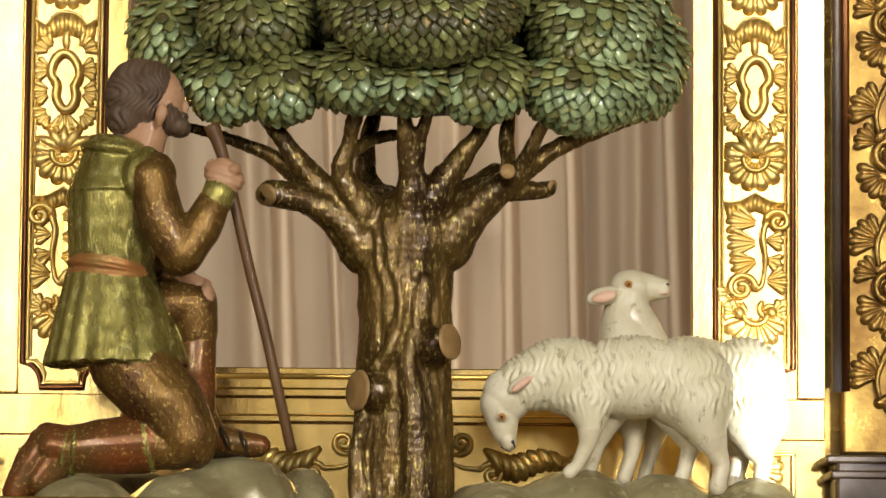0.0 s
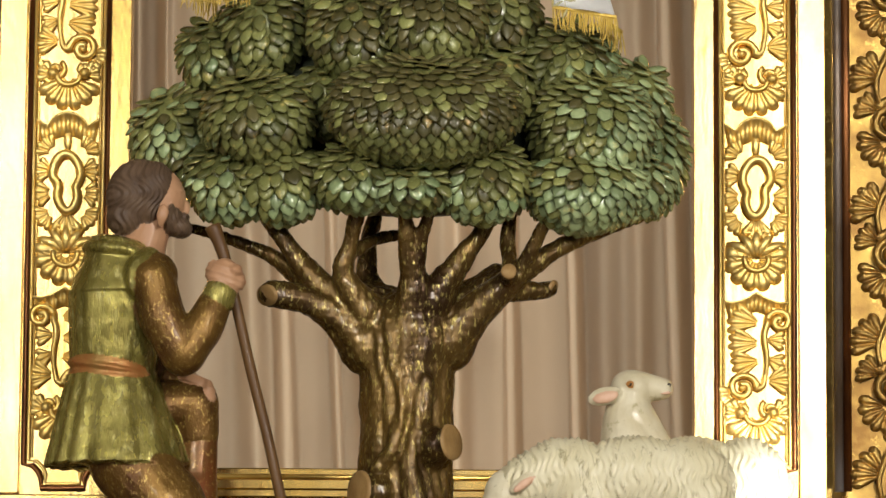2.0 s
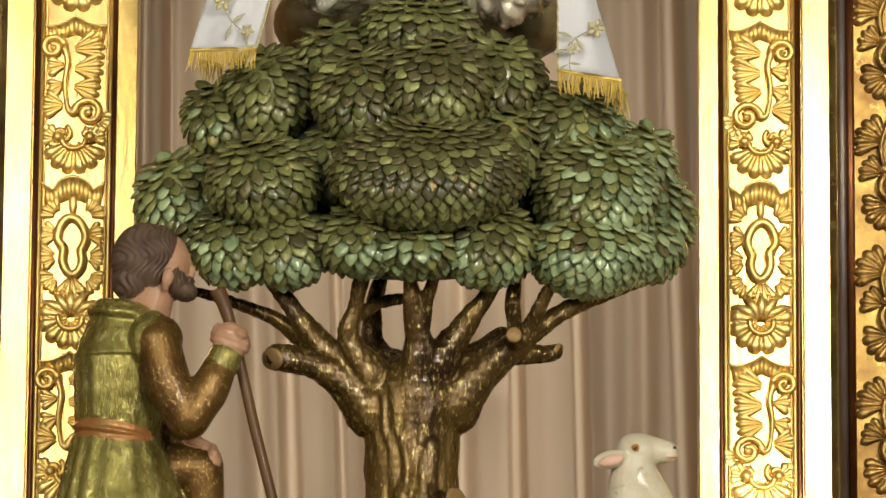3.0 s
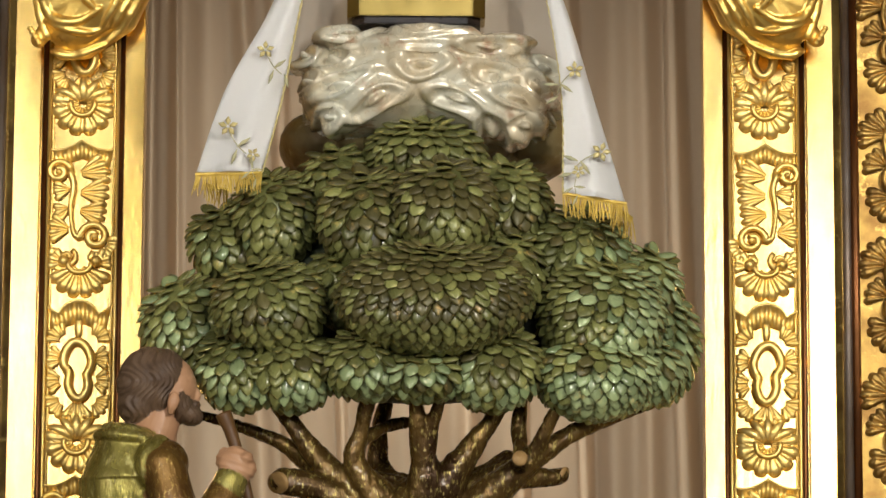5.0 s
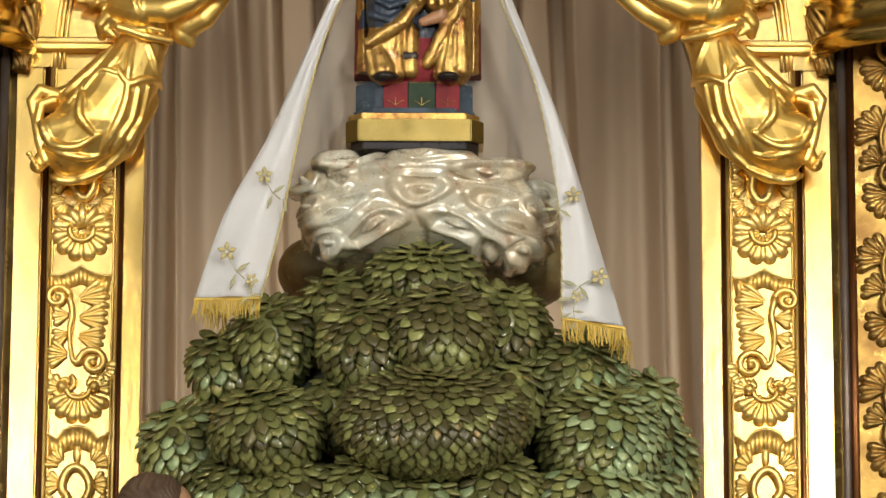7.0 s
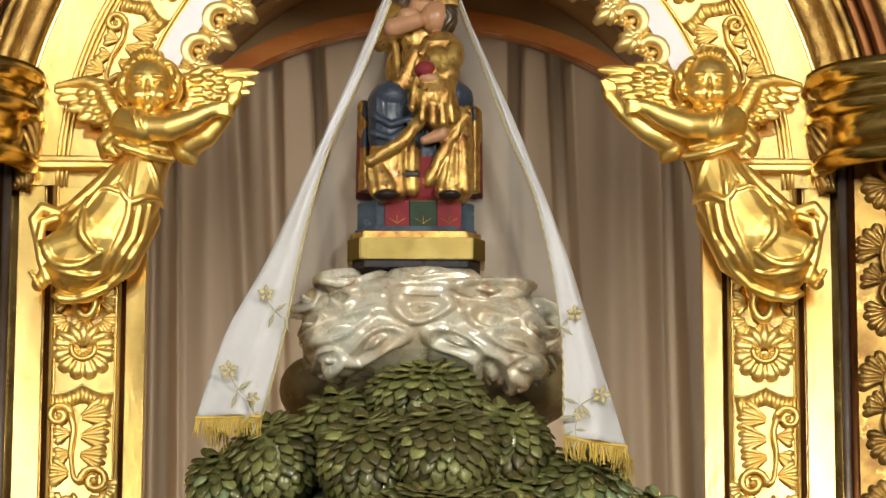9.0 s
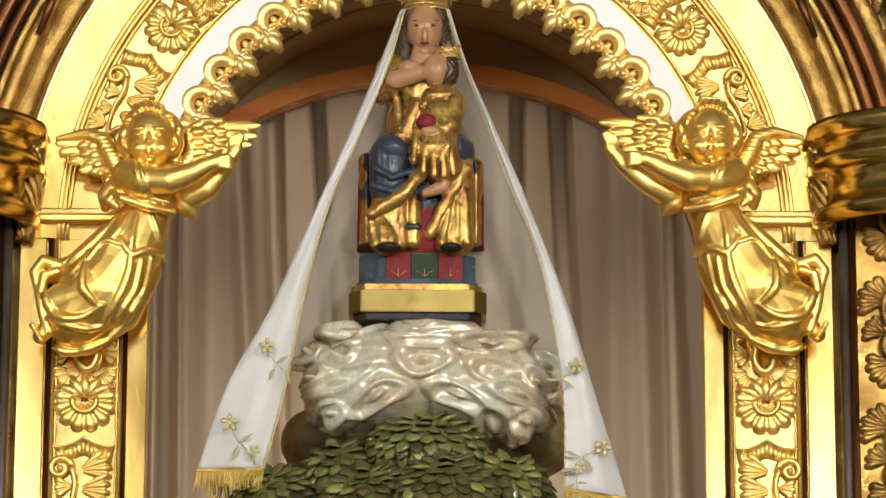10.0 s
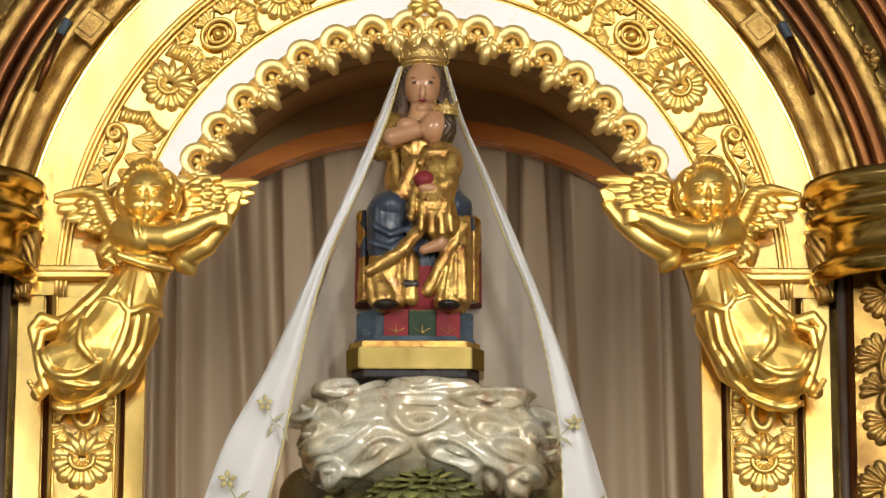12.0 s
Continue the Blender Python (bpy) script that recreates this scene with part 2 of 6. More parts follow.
def tube(bm, pts, radii, sides=8, flat=1.0, ends=True):
    """A round bar along points, its radius changing from point to point; flat squeezes it in depth."""
    pts = [Vector(p) for p in pts]
    rings = []
    side = None
    for i, p in enumerate(pts):
        d = (pts[min(i + 1, len(pts) - 1)] - pts[max(i - 1, 0)]).normalized()
        ref = Vector((0, 1, 0)) if abs(d.y) < 0.9 else Vector((1, 0, 0))
        a = d.cross(ref).normalized()
        b = a.cross(d).normalized()
        r = radii[i] if isinstance(radii, (list, tuple)) else radii
        rings.append([bm.verts.new(p + a * r * math.cos(q) + b * r * flat * math.sin(q)) for q in (2 * math.pi * k / sides for k in range(sides))])
    for r0, r1 in zip(rings, rings[1:]):
        for k in range(sides):
            bm.faces.new((r0[k], r0[(k + 1) % sides], r1[(k + 1) % sides], r1[k]))
    if ends:
        bm.faces.new(rings[0][::-1])
        bm.faces.new(rings[-1])
    return bm


def spline(pts, n=6):
    """Points on a smooth curve through pts."""
    p = [Vector(q) for q in pts]
    out = []
    for i in range(len(p) - 1):
        a, b, c, d = p[max(i - 1, 0)], p[i], p[i + 1], p[min(i + 2, len(p) - 1)]
        for k in range(n):
            t = k / n
            out.append(0.5 * (2 * b + (c - a) * t + (2 * a - 5 * b + 4 * c - d) * t * t + (3 * b - a - 3 * c + d) * t ** 3))
    return out + [p[-1]]


def chain(pts, mat=0):
    """Tapered limbs through (place, radius) pairs."""
    return [("c", a[0], a[1], b[0], b[1], mat) for a, b in zip(pts, pts[1:])]


def egg(centre, radii, turn=(0, 0, 0), mat=0):
    return ("e", centre, radii, turn, mat)


ball = bmesh.new()
bmesh.ops.create_icosphere(ball, subdivisions=3, radius=1)
BALL = [v.co.copy() for v in ball.verts]
ball.free()


def blob(name, prims, mats, voxel=0.006, rounds=4, relief=None):
    """One carved mesh: the solids grown together, smoothed, and each face given the paint of the solid it lies on."""
    bm = bmesh.new()
    for p in prims:
        if p[0] == "c":
            vs = [bm.verts.new(Vector(c) + q * r) for c, r in ((p[1], p[2]), (p[3], p[4])) for q in BALL]
            hull = bmesh.ops.convex_hull(bm, input=vs)
            inner = set(hull["geom_interior"]) | set(hull["geom_unused"])
            bmesh.ops.delete(bm, geom=[v for v in vs if v.is_valid and v in inner], context="VERTS")
        elif p[0] == "f":
            vs = [bm.verts.new(Vector(c) + Vector((r * math.cos(a), r * p[5] * math.sin(a), 0))) for c, r in ((p[1], p[2]), (p[3], p[4])) for a in (math.pi * k / 20 for k in range(40))]
            bmesh.ops.convex_hull(bm, input=vs)
        else:
            m = Matrix.Translation(p[1]) @ Euler([radians(a) for a in p[3]]).to_matrix().to_4x4() @ Matrix.Diagonal((*p[2], 1))
            bmesh.ops.create_icosphere(bm, subdivisions=3, radius=1, matrix=m)
    me = bpy.data.meshes.new("rough")
    bm.to_mesh(me)
    bm.free()
    tmp = new("rough", me)
    rm = tmp.modifiers.new("remesh", "REMESH")
    rm.mode, rm.voxel_size = "VOXEL", voxel
    sm = tmp.modifiers.new("smooth", "SMOOTH")
    sm.iterations, sm.factor = rounds, 0.5
    bpy.context.view_layer.update()
    made = bpy.data.meshes.new_from_object(tmp.evaluated_get(bpy.context.evaluated_depsgraph_get()))
    bpy.data.objects.remove(tmp)
    made.name = name
    n = len(made.vertices)
    co = np.empty(n * 3)
    made.vertices.foreach_get("co", co)
    co = co.reshape(-1, 3)
    best, which = np.full(n, 1e9), np.zeros(n, int)
    for p in prims:
        if p[0] in "cf":
            a, b = np.array(p[1]), np.array(p[3])
            ab = b - a
            t = np.clip(((co - a) @ ab) / max(ab @ ab, 1e-9), 0, 1)
            d = np.linalg.norm(co - a - t[:, None] * ab, axis=1) - (p[2] + (p[4] - p[2]) * t)
            mat = p[-1]
        else:
            r = np.array(Euler([radians(a) for a in p[3]]).to_matrix())
            q = (co - np.array(p[1])) @ r / np.array(p[2])
            d = (np.linalg.norm(q, axis=1) - 1) * min(p[2])
            mat = p[4]
        if p[0] == "f":
            flat = ((co - a) @ ab) / max(ab @ ab, 1e-9)
            over = np.maximum(np.maximum(-flat, flat - 1), 0) * np.linalg.norm(ab)
            d = np.maximum(np.linalg.norm(co - a - flat[:, None] * ab, axis=1) - (p[2] + (p[4] - p[2]) * t), over * 4)
        near = d < best
        best[near], which[near] = d[near], mat
    if relief:
        nor = np.empty(n * 3)
        made.vertices.foreach_get("normal", nor)
        co = co + nor.reshape(-1, 3) * relief(co, which)[:, None]
        made.vertices.foreach_set("co", co.ravel())
    made.materials.clear()
    ob = new(name, made)
    finish(ob, mats)
    idx = np.zeros(len(made.polygons), np.int32)
    first = np.empty(len(made.polygons), np.int32)
    made.polygons.foreach_get("loop_start", first)
    lv = np.empty(len(made.loops), np.int32)
    made.loops.foreach_get("vertex_index", lv)
    made.polygons.foreach_set("material_index", which[lv[first]].astype(np.int32))
    made.update()
    return ob


def wobble(co, scale, seed=0.0):
    """Cheap smooth noise for reliefs, about -1 to 1."""
    x, y, z = (co * scale).T
    return (np.sin(x * 1.7 + 1.3 * np.sin(z * 1.1 + seed) + seed) + np.sin(y * 1.9 + 1.1 * np.sin(x * 1.3 + 2 + seed)) + np.sin(z * 1.5 + 1.2 * np.sin(y * 1.2 + 4 + seed))) / 3


# ---- the setting: nave, altar wall, niche ----
def slab(name, lo, hi, mat, label, bevel=0.0):
    ob = part(name, box(bmesh.new(), lo, hi, bevel), mat, None, label)
    return tagged(ob, label, "wall" if "wall" in name else name.split("_")[0], "", "structure")


slab("floor", (-8, -26, -0.2), (8, 1.6, 0), STONE, "grey stone floor of the church nave")
slab("ceiling", (-8.3, -26.3, 15), (8.3, 1.9, 15.3), PLASTER, "pale plastered church ceiling")
slab("wall_west", (-8.3, -26, 0), (-8, 1.6, 15), PLASTER, "pale plastered nave wall")
slab("wall_east", (8, -26, 0), (8.3, 1.6, 15), PLASTER, "pale plastered nave wall")
slab("wall_south", (-8.3, -26.3, 0), (8.3, -26, 15), PLASTER, "pale plastered wall behind the nave")
slab("wall_north", (-8.3, 1.6, 0), (8.3, 1.9, 15), PLASTER, "pale plastered wall behind the altar")

AXIS = 4.172      # height of the arch's centre
SILL = 2.358       # top of the niche's gilded sill
BASE = 1.992    # the ledge on which the carved group stands
OPEN = 0.706            # half width of the niche opening
BAND = 1.036            # outer edge of the gilded pilasters and arch
RISE = 1.078            # the arch is a little taller than a half circle


def ring_sector(bm, r0, r1, y0, y1, a0, a1, n=64, centre=AXIS, rise=RISE):
    """A curved bar of box section round the arch's centre."""
    prev = None
    for i in range(n + 1):
        a = a0 + (a1 - a0) * i / n
        c, s = math.cos(a), math.sin(a)
        ring = [bm.verts.new((r * c, y, centre + r * s * rise)) for r, y in ((r0, y0), (r1, y0), (r1, y1), (r0, y1))]
        if prev:
            for k in range(4):
                bm.faces.new((prev[k], prev[(k + 1) % 4], ring[(k + 1) % 4], ring[k]))
        else:
            bm.faces.new(ring[::-1])
        prev = ring
    bm.faces.new(prev)
    bmesh.ops.recalc_face_normals(bm, faces=bm.faces)
    return bm


def arc(bm, r, y, width, a0=0.0, a1=math.pi, n=72, flat=0.8, sides=8):
    return tube(bm, [(r * math.cos(a), y, AXIS + r * RISE * math.sin(a)) for a in (a0 + (a1 - a0) * i / n for i in range(n + 1))], width, sides, flat)


# niche lining behind the front arch
bm = ring_sector(bmesh.new(), 0.765, 0.80, 0.075, 0.84, 0, math.pi)
tagged(part("niche_vault", bm, SOFFIT, None, "dark brown boarded vault of the niche"), "", "vault", "", "structure")
bm = bmesh.new()
for y in (0.22, 0.40, 0.58):
    arc(bm, 0.765, y, 0.006, n=48, sides=6)
tagged(part("vault_joint", bm, SOFFIT, None, "narrow dark battens across the niche vault"), "", "trim", "", "structure")
for name, s in (("niche_wall_west", -1), ("niche_wall_east", 1)):
    slab(name, (min(s * 0.765, s * 0.80), 0.075, SILL - 0.3), (max(s * 0.765, s * 0.80), 0.84, AXIS), SOFFIT, "dark brown wooden side of the niche")
slab("niche_floor", (-0.80, 0.075, SILL - 0.34), (0.80, 1.02, SILL - 0.30), SOFFIT, "dark wooden floor of the niche")
for name, s in (("wall_room_west", -1), ("wall_room_east", 1)):
    slab(name, (min(s * 0.95, s * 1.0), 0.862, SILL - 0.5), (max(s * 0.95, s * 1.0), 1.598, AXIS + 1.2), PLASTER, "plain side wall of the small room behind the niche")
slab("ceiling_room", (-1.0, 0.862, AXIS + 1.2), (1.0, 1.598, AXIS + 1.25), PLASTER, "plain ceiling of the small room behind the niche")
slab("floor_room", (-1.0, 1.021, SILL - 0.55), (1.0, 1.598, SILL - 0.5), PLASTER, "plain floor of the small room behind the niche")

# varnished wooden arch at the back of the niche
bm = ring_sector(bmesh.new(), 1.010, 1.060, 0.80, 0.86, 0.7, math.pi - 0.7, centre=4.875 - 1.043, rise=1.0)
wood_arch = tagged(part("wooden_arch", bm, WOOD, None, "orange-brown varnished wooden arch at the niche back"), "", "arch", "", "structure")
bm = ring_sector(bmesh.new(), 1.0602, 1.5, 0.815, 0.85, 0.7, math.pi - 0.7, centre=4.875 - 1.043, rise=1.0)
tagged(part("tympanum", bm, SOFFIT, None, "dark brown boards above the wooden arch"), "", "wall", "", "structure")

# pleated curtain: broad soft folds between creases; each crease: x high up, x low down, half width, depth, sharpness
CREASES = [(-0.755, -0.74, 0.016, 0.05, 2), (-0.694, -0.665, 0.011, 0.07, 2), (-0.59, -0.575, 0.045, 0.03, 2), (-0.50, -0.42, 0.030, 0.045, 2), (-0.40, -0.345, 0.026, 0.05, 4), (-0.27, -0.196, 0.016, 0.10, 6), (-0.13, -0.11, 0.035, 0.04, 2), (0.02, 0.03, 0.03, 0.05, 2), (0.12, 0.135, 0.024, 0.05, 2), (0.262, 0.274, 0.020, 0.11, 6), (0.405, 0.452, 0.024, 0.11, 6), (0.527, 0.535, 0.045, 0.03, 2), (0.61, 0.622, 0.028, 0.035, 2), (0.70, 0.735, 0.022, 0.09, 4)]
bm = bmesh.new()
NX, NZ = 420, 44
grid = []
for j in range(NZ + 1):
    f = j / NZ
    z = SILL - 0.299 + (AXIS + 0.80 - SILL + 0.299) * f
    row = []
    for i in range(NX + 1):
        x = -0.80 + 1.6 * i / NX
        y = 0.90 + 0.010 * math.sin(x * 17 + 0.8 * math.sin(3 * f)) + 0.003 * math.sin(x * 71 + 2.2 * math.sin(2.5 * f))
        for hi, lo, w, deep, sharp in CREASES:
            c = lo + (hi - lo) * (f - 0.2) / 0.48 + 0.006 * math.sin(5 * f + 30 * hi)
            u = abs((x - c) / (w * (1.0 + 0.22 * math.sin(4 * f + 9 * hi))))
            y += 1.7 * deep * math.exp(-u ** sharp) if u < 4 else 0.0
        row.append(bm.verts.new((x, y, z)))
    grid.append(row)
for a, b in zip(grid, grid[1:]):
    for k in range(NX):
        bm.faces.new((a[k], a[k + 1], b[k + 1], b[k]))
curtain = thing("curtain", "mauve-beige pleated cloth curtain hanging behind the niche", "curtain", at=(0, 0.93, SILL - 0.3))
part("cloth", bm, CURTAIN, curtain, "", True).matrix_parent_inverse = Matrix.Translation((0, 0.93, SILL - 0.3)).inverted()

# gilded sill under the opening, and the plain predella board below it
sill = thing("niche_sill", "gilded wooden sill with stepped mouldings below the niche", "sill", kind="structure")
for z0, z1, y0 in ((2.305, SILL, 0.005), (2.284, 2.304, -0.02), (2.239, 2.283, 0.0), (2.221, 2.238, -0.018), (1.75, 2.22, 0.008)):
    part("moulding", box(bmesh.new(), (-0.7055, y0, z0), (0.7055, 0.07, z1), 0.003), GOLD, sill)
for z, r in ((2.336, 5), (2.294, 4), (2.235, 4), (2.225, 3)):
    part("bead", tube(bmesh.new(), [(-0.7, 0.0, z), (0.7, 0.0, z)], 0.0014 * r, 10), GOLD_BRIGHT, sill, "", True)

# pilasters: a board, two frames of mouldings round a sunk panel
PZ0 = 2.35


def pilaster(side):
    p = thing("pilaster", "gilded pilaster with carved ornaments in a sunken panel", "pilaster", "pilasters beside the niche", "structure")
    e = lambda a, b: (min(side * a, side * b), max(side * a, side * b))
    lo, hi = e(OPEN, BAND)
    part("board", box(bmesh.new(), (lo, 0.012, 1.7), (hi, 0.075, AXIS - 0.001)), GOLD, p)
    lo, hi = e(OPEN, 0.757)
    part("inner_band", box(bmesh.new(), (lo, -0.006, PZ0 - 0.06), (hi, 0.0118, AXIS - 0.001), 0.002), GOLD, p)
    lo, hi = e(0.968, BAND)
    part("outer_band", box(bmesh.new(), (lo, -0.006, PZ0 - 0.06), (hi, 0.0118, AXIS - 0.001), 0.002), GOLD, p)
    top = AXIS
    mid = 0.8595
    for half, r in ((0.0975, 5.5), (0.0865, 3.5)):
        d = 0.0975 - half
        path = [(half, top), (half, PZ0 + 0.012 + d), (half - 0.022, PZ0 + 0.010 + d), (half - 0.036, PZ0 - 0.004 + d), (half - 0.044, PZ0 - 0.022 + d), (half - 0.044, PZ0 - 0.046 + d)]
        run = [(side * (mid + u), 0.004, z) for u, z in path] + [(side * (mid - u), 0.004, z) for u, z in reversed(path)]
        part("moulding", tube(bmesh.new(), run, 0.0014 * r, 10), GOLD_RED if r > 5 else GOLD_ORNAMENT, p, "", True)
    for u in (0.0775, -0.0775):
        part("bead", tube(bmesh.new(), [(side * (mid + u), 0.006, PZ0 + 0.03), (side * (mid + u), 0.006, top)], 0.0028, 8), GOLD_ORNAMENT, p)
    run = [(side * 0.957, 0.004, 1.8), (side * 0.957, 0.004, 2.151), (side * 0.762, 0.004, 2.151), (side * 0.762, 0.004, 1.8)]
    part("moulding", tube(bmesh.new(), run, 0.0070, 10), GOLD_ORNAMENT, p)
    lo, hi = e(OPEN, BAND)
    part("base_band", box(bmesh.new(), (lo, -0.004, 2.186), (hi, 0.0118, PZ0 - 0.062), 0.003), GOLD, p)
    return p


pilaster_west, pilaster_east = pilaster(-1), pilaster(1)

# the arch above
arch = thing("gilded_arch", "gilded semicircular arch with carved ornaments and a scalloped edge", "arch", kind="structure")
part("arch_board", ring_sector(bmesh.new(), OPEN + 0.006, BAND, 0.012, 0.075, 0, math.pi), GOLD, arch)
part("soffit", ring_sector(bmesh.new(), OPEN - 0.004, OPEN + 0.0058, 0.0122, 0.074, 0, math.pi), SOFFIT, arch, "dark brown underside of the arch")
# inner band in ivory white, the boards beside it in gold
part("inner_band", ring_sector(bmesh.new(), OPEN - 0.006, 0.7602, -0.006, 0.0118, 0, math.pi), IVORY, arch, "ivory white fillet")
part("outer_band", ring_sector(bmesh.new(), 0.9450, BAND, -0.006, 0.0118, 0, math.pi), GOLD, arch)
for r, w in ((546, 4), (553, 3), (655, 3), (664, 4), (672, 5)):
    part("bead", arc(bmesh.new(), 0.0014 * r, 0.004, 0.0014 * w), GOLD_ORNAMENT, arch, "", True)
for s in (-1, 1):
    e = sorted((s * 0.716, s * BAND))
    part("impost", box(bmesh.new(), (e[0], -0.03, 4.212), (e[1], 0.0118, 4.23), 0.004), GOLD_BRIGHT, arch)
    part("impost", box(bmesh.new(), (e[0], -0.02, 4.23 + 0.0005), (e[1], 0.0118, 4.248), 0.004), GOLD, arch)

# flanking structure of old dark gold
def flank(side):
    f = thing("side_column", "dark old-gold side column with red mouldings and carved leaves", "column", "columns flanking the altar", "structure")
    e = lambda a, b: (min(side * a, side * b), max(side * a, side * b))
    lo, hi = e(BAND + 0.001, 2.6)
    part("backboard", box(bmesh.new(), (lo, 0.03, 1.0), (hi, 0.075, 7.0)), GOLD_OLD, f)
    lo, hi = e(1.075, 1.75)
    part("shaft", box(bmesh.new(), (lo, -0.06, 2.151), (hi, 0.0295, 4.255), 0.006), GOLD_OLD, f)
    for x, r, m in ((1.062, 9, SILVERED), (1.083, 10, GOLD_RED), (1.102, 6, GOLD_RED), (1.118, 4, GOLD_OLD)):
        part("moulding", tube(bmesh.new(), [(side * x, -0.05, 2.305), (side * x, -0.05, 4.255)], 0.0014 * r, 12), m, f, "", True)
    lo, hi = e(1.045, 1.8)
    part("pedestal", box(bmesh.new(), (lo, -0.16, 1.0), (hi, 0.029, 2.144), 0.01), DARK_WOOD, f, "dark wooden pedestal block")
    for z, d in ((2.134, 0.025), (2.097, 0.012)):
        lo, hi = e(1.045 - d, 1.8)
        part("pedestal_moulding", box(bmesh.new(), (lo, -0.16 - d, z - 0.012), (hi, 0.0285, z + 0.008), 0.005), DARK_WOOD, f)
    # round capital of stacked rings
    bm = bmesh.new()
    prof = [(0.30, 492), (0.335, 480), (0.335, 462), (0.30, 455), (0.295, 405), (0.32, 396), (0.345, 385), (0.345, 372), (0.315, 365), (0.315, 345), (0.33, 338), (0.35, 325), (0.35, 303), (0.28, 300)]
    rows = []
    for r, y in prof:
        z = 4.454 - 0.0014 * (y - 300)
        rows.append([bm.verts.new((side * 1.318 + r * math.cos(a), -0.06 + 0.75 * r * math.sin(a), z)) for a in (2 * math.pi * k / 48 for k in range(48))])
    for a, b in zip(rows, rows[1:]):
        for k in range(48):
            bm.faces.new((a[k], a[(k + 1) % 48], b[(k + 1) % 48], b[k]))
    bmesh.ops.bevel(bm, geom=list({e for r in rows for v in r for e in v.link_edges if abs(e.verts[0].co.z - e.verts[1].co.z) < 1e-5}), offset=0.004, segments=2, affect="EDGES")
    bmesh.ops.recalc_face_normals(bm, faces=bm.faces)
    part("capital", bm, CAPITAL, f, "dull gold capital with stacked rings", True)
    return f


flank_west, flank_east = flank(-1), flank(1)
outer = thing("outer_archivolt", "dark red and old-gold mouldings round the outer arch", "arch", kind="structure")
for r, y, w, m in ((746, 0.006, 8, GOLD), (806, -0.015, 13, HAMMERED), (826, -0.02, 8, HAMMERED), (846, -0.03, 12, GOLD_RED), (872, -0.04, 16, GOLD_RED), (904, -0.03, 18, HAMMERED), (962, -0.04, 14, GOLD_RED), (992, -0.05, 18, GOLD_RED), (1030, -0.05, 22, GOLD_OLD)):
    part("moulding", arc(bmesh.new(), 0.0014 * r, y, 0.0014 * w, 0.18, math.pi - 0.18, sides=12), m, outer, "", True)

# ---- the carved group ----
ledge = slab("altar_ledge", (-1.6, -0.95, BASE - 0.25), (1.6, -0.17, BASE), GOLD_OLD, "old-gold ledge carrying the carved group", 0.01)
slab("altar_table", (-1.7, -1.1, 0.0), (1.7, -0.17, BASE - 0.2505), PLASTER, "plain pale altar body below the ledge", 0.01)

# boulders
def boulder(label, eggs, seed):
    ob = blob("boulder", eggs, ROCK, 0.009, 3, lambda co, m: 0.010 * wobble(co, 14, seed) + 0.004 * wobble(co, 45, seed))
    return tagged(ob, label, "rock", "painted rocks under the figures")


boulder("green-grey painted boulder under the kneeling shepherd", [egg((-0.393, -0.62, 1.995), (0.1470, 0.15, 0.1050), (0, 12, 0)), egg((-0.507, -0.7, 1.958), (0.1540, 0.14, 0.1050))], 1)
boulder("brown painted boulder under the shepherd's boot", [egg((-0.74, -0.7, 1.963), (0.1260, 0.14, 0.0924))], 2)
boulder("small brown boulder beside the tree root", [egg((-0.248, -0.4, 1.992), (0.0840, 0.12, 0.0924), (0, 20, 0))], 3)
boulder("pale boulder behind the kneeling leg", [egg((-0.703, -0.33, 2.011), (0.1820, 0.1, 0.0728))], 4)
boulder("flat green-grey boulder under the grazing sheep", [egg((0.389, -0.42, 1.983), (0.1680, 0.17, 0.0952), (0, -4, 0)), egg((0.214, -0.45, 1.974), (0.1400, 0.15, 0.0812))], 5)
boulder("green-grey boulder between the two sheep", [egg((0.606, -0.38, 1.98), (0.1540, 0.17, 0.0952))], 6)
boulder("pale boulder under the sheep's hind legs", [egg((0.836, -0.36, 1.989), (0.1120, 0.16, 0.0840)), egg((0.737, -0.42, 1.959), (0.0700, 0.12, 0.0840))], 7)

# shepherd
SHEPHERD = []
# hair, skin, tunic, sleeve, belt, boots
SHEPHERD += [egg((-0.639, -0.64, 2.943), (0.0756, 0.072, 0.0882), (0, 8, 0), 0), egg((-0.661, -0.64, 2.896), (0.0518, 0.062, 0.0532), (0, 0, 0), 0)]
SHEPHERD += [egg((-0.579, -0.64, 2.938), (0.0504, 0.058, 0.0700), (0, -8, 0), 1), egg((-0.53, -0.64, 2.92), (0.0112, 0.012, 0.0182), (0, -20, 0), 1), egg((-0.545, -0.64, 2.953), (0.0154, 0.04, 0.0098), (0, 0, 0), 1)]
SHEPHERD += [egg((-0.608, -0.64, 2.957), (0.0580, 0.080, 0.0690), (0, 12, 0), 0), egg((-0.612, -0.64, 2.918), (0.0340, 0.071, 0.0560), (0, 0, 0), 0), egg((-0.562, -0.64, 2.893), (0.0150, 0.066, 0.0440), (0, 8, 0), 0)]
SHEPHERD += [egg((-0.578, -0.708, 2.893), (0.0135, 0.010, 0.0235), (0, 12, 0), 1), egg((-0.582, -0.700, 2.872), (0.009, 0.010, 0.010), (0, 0, 0), 1)]
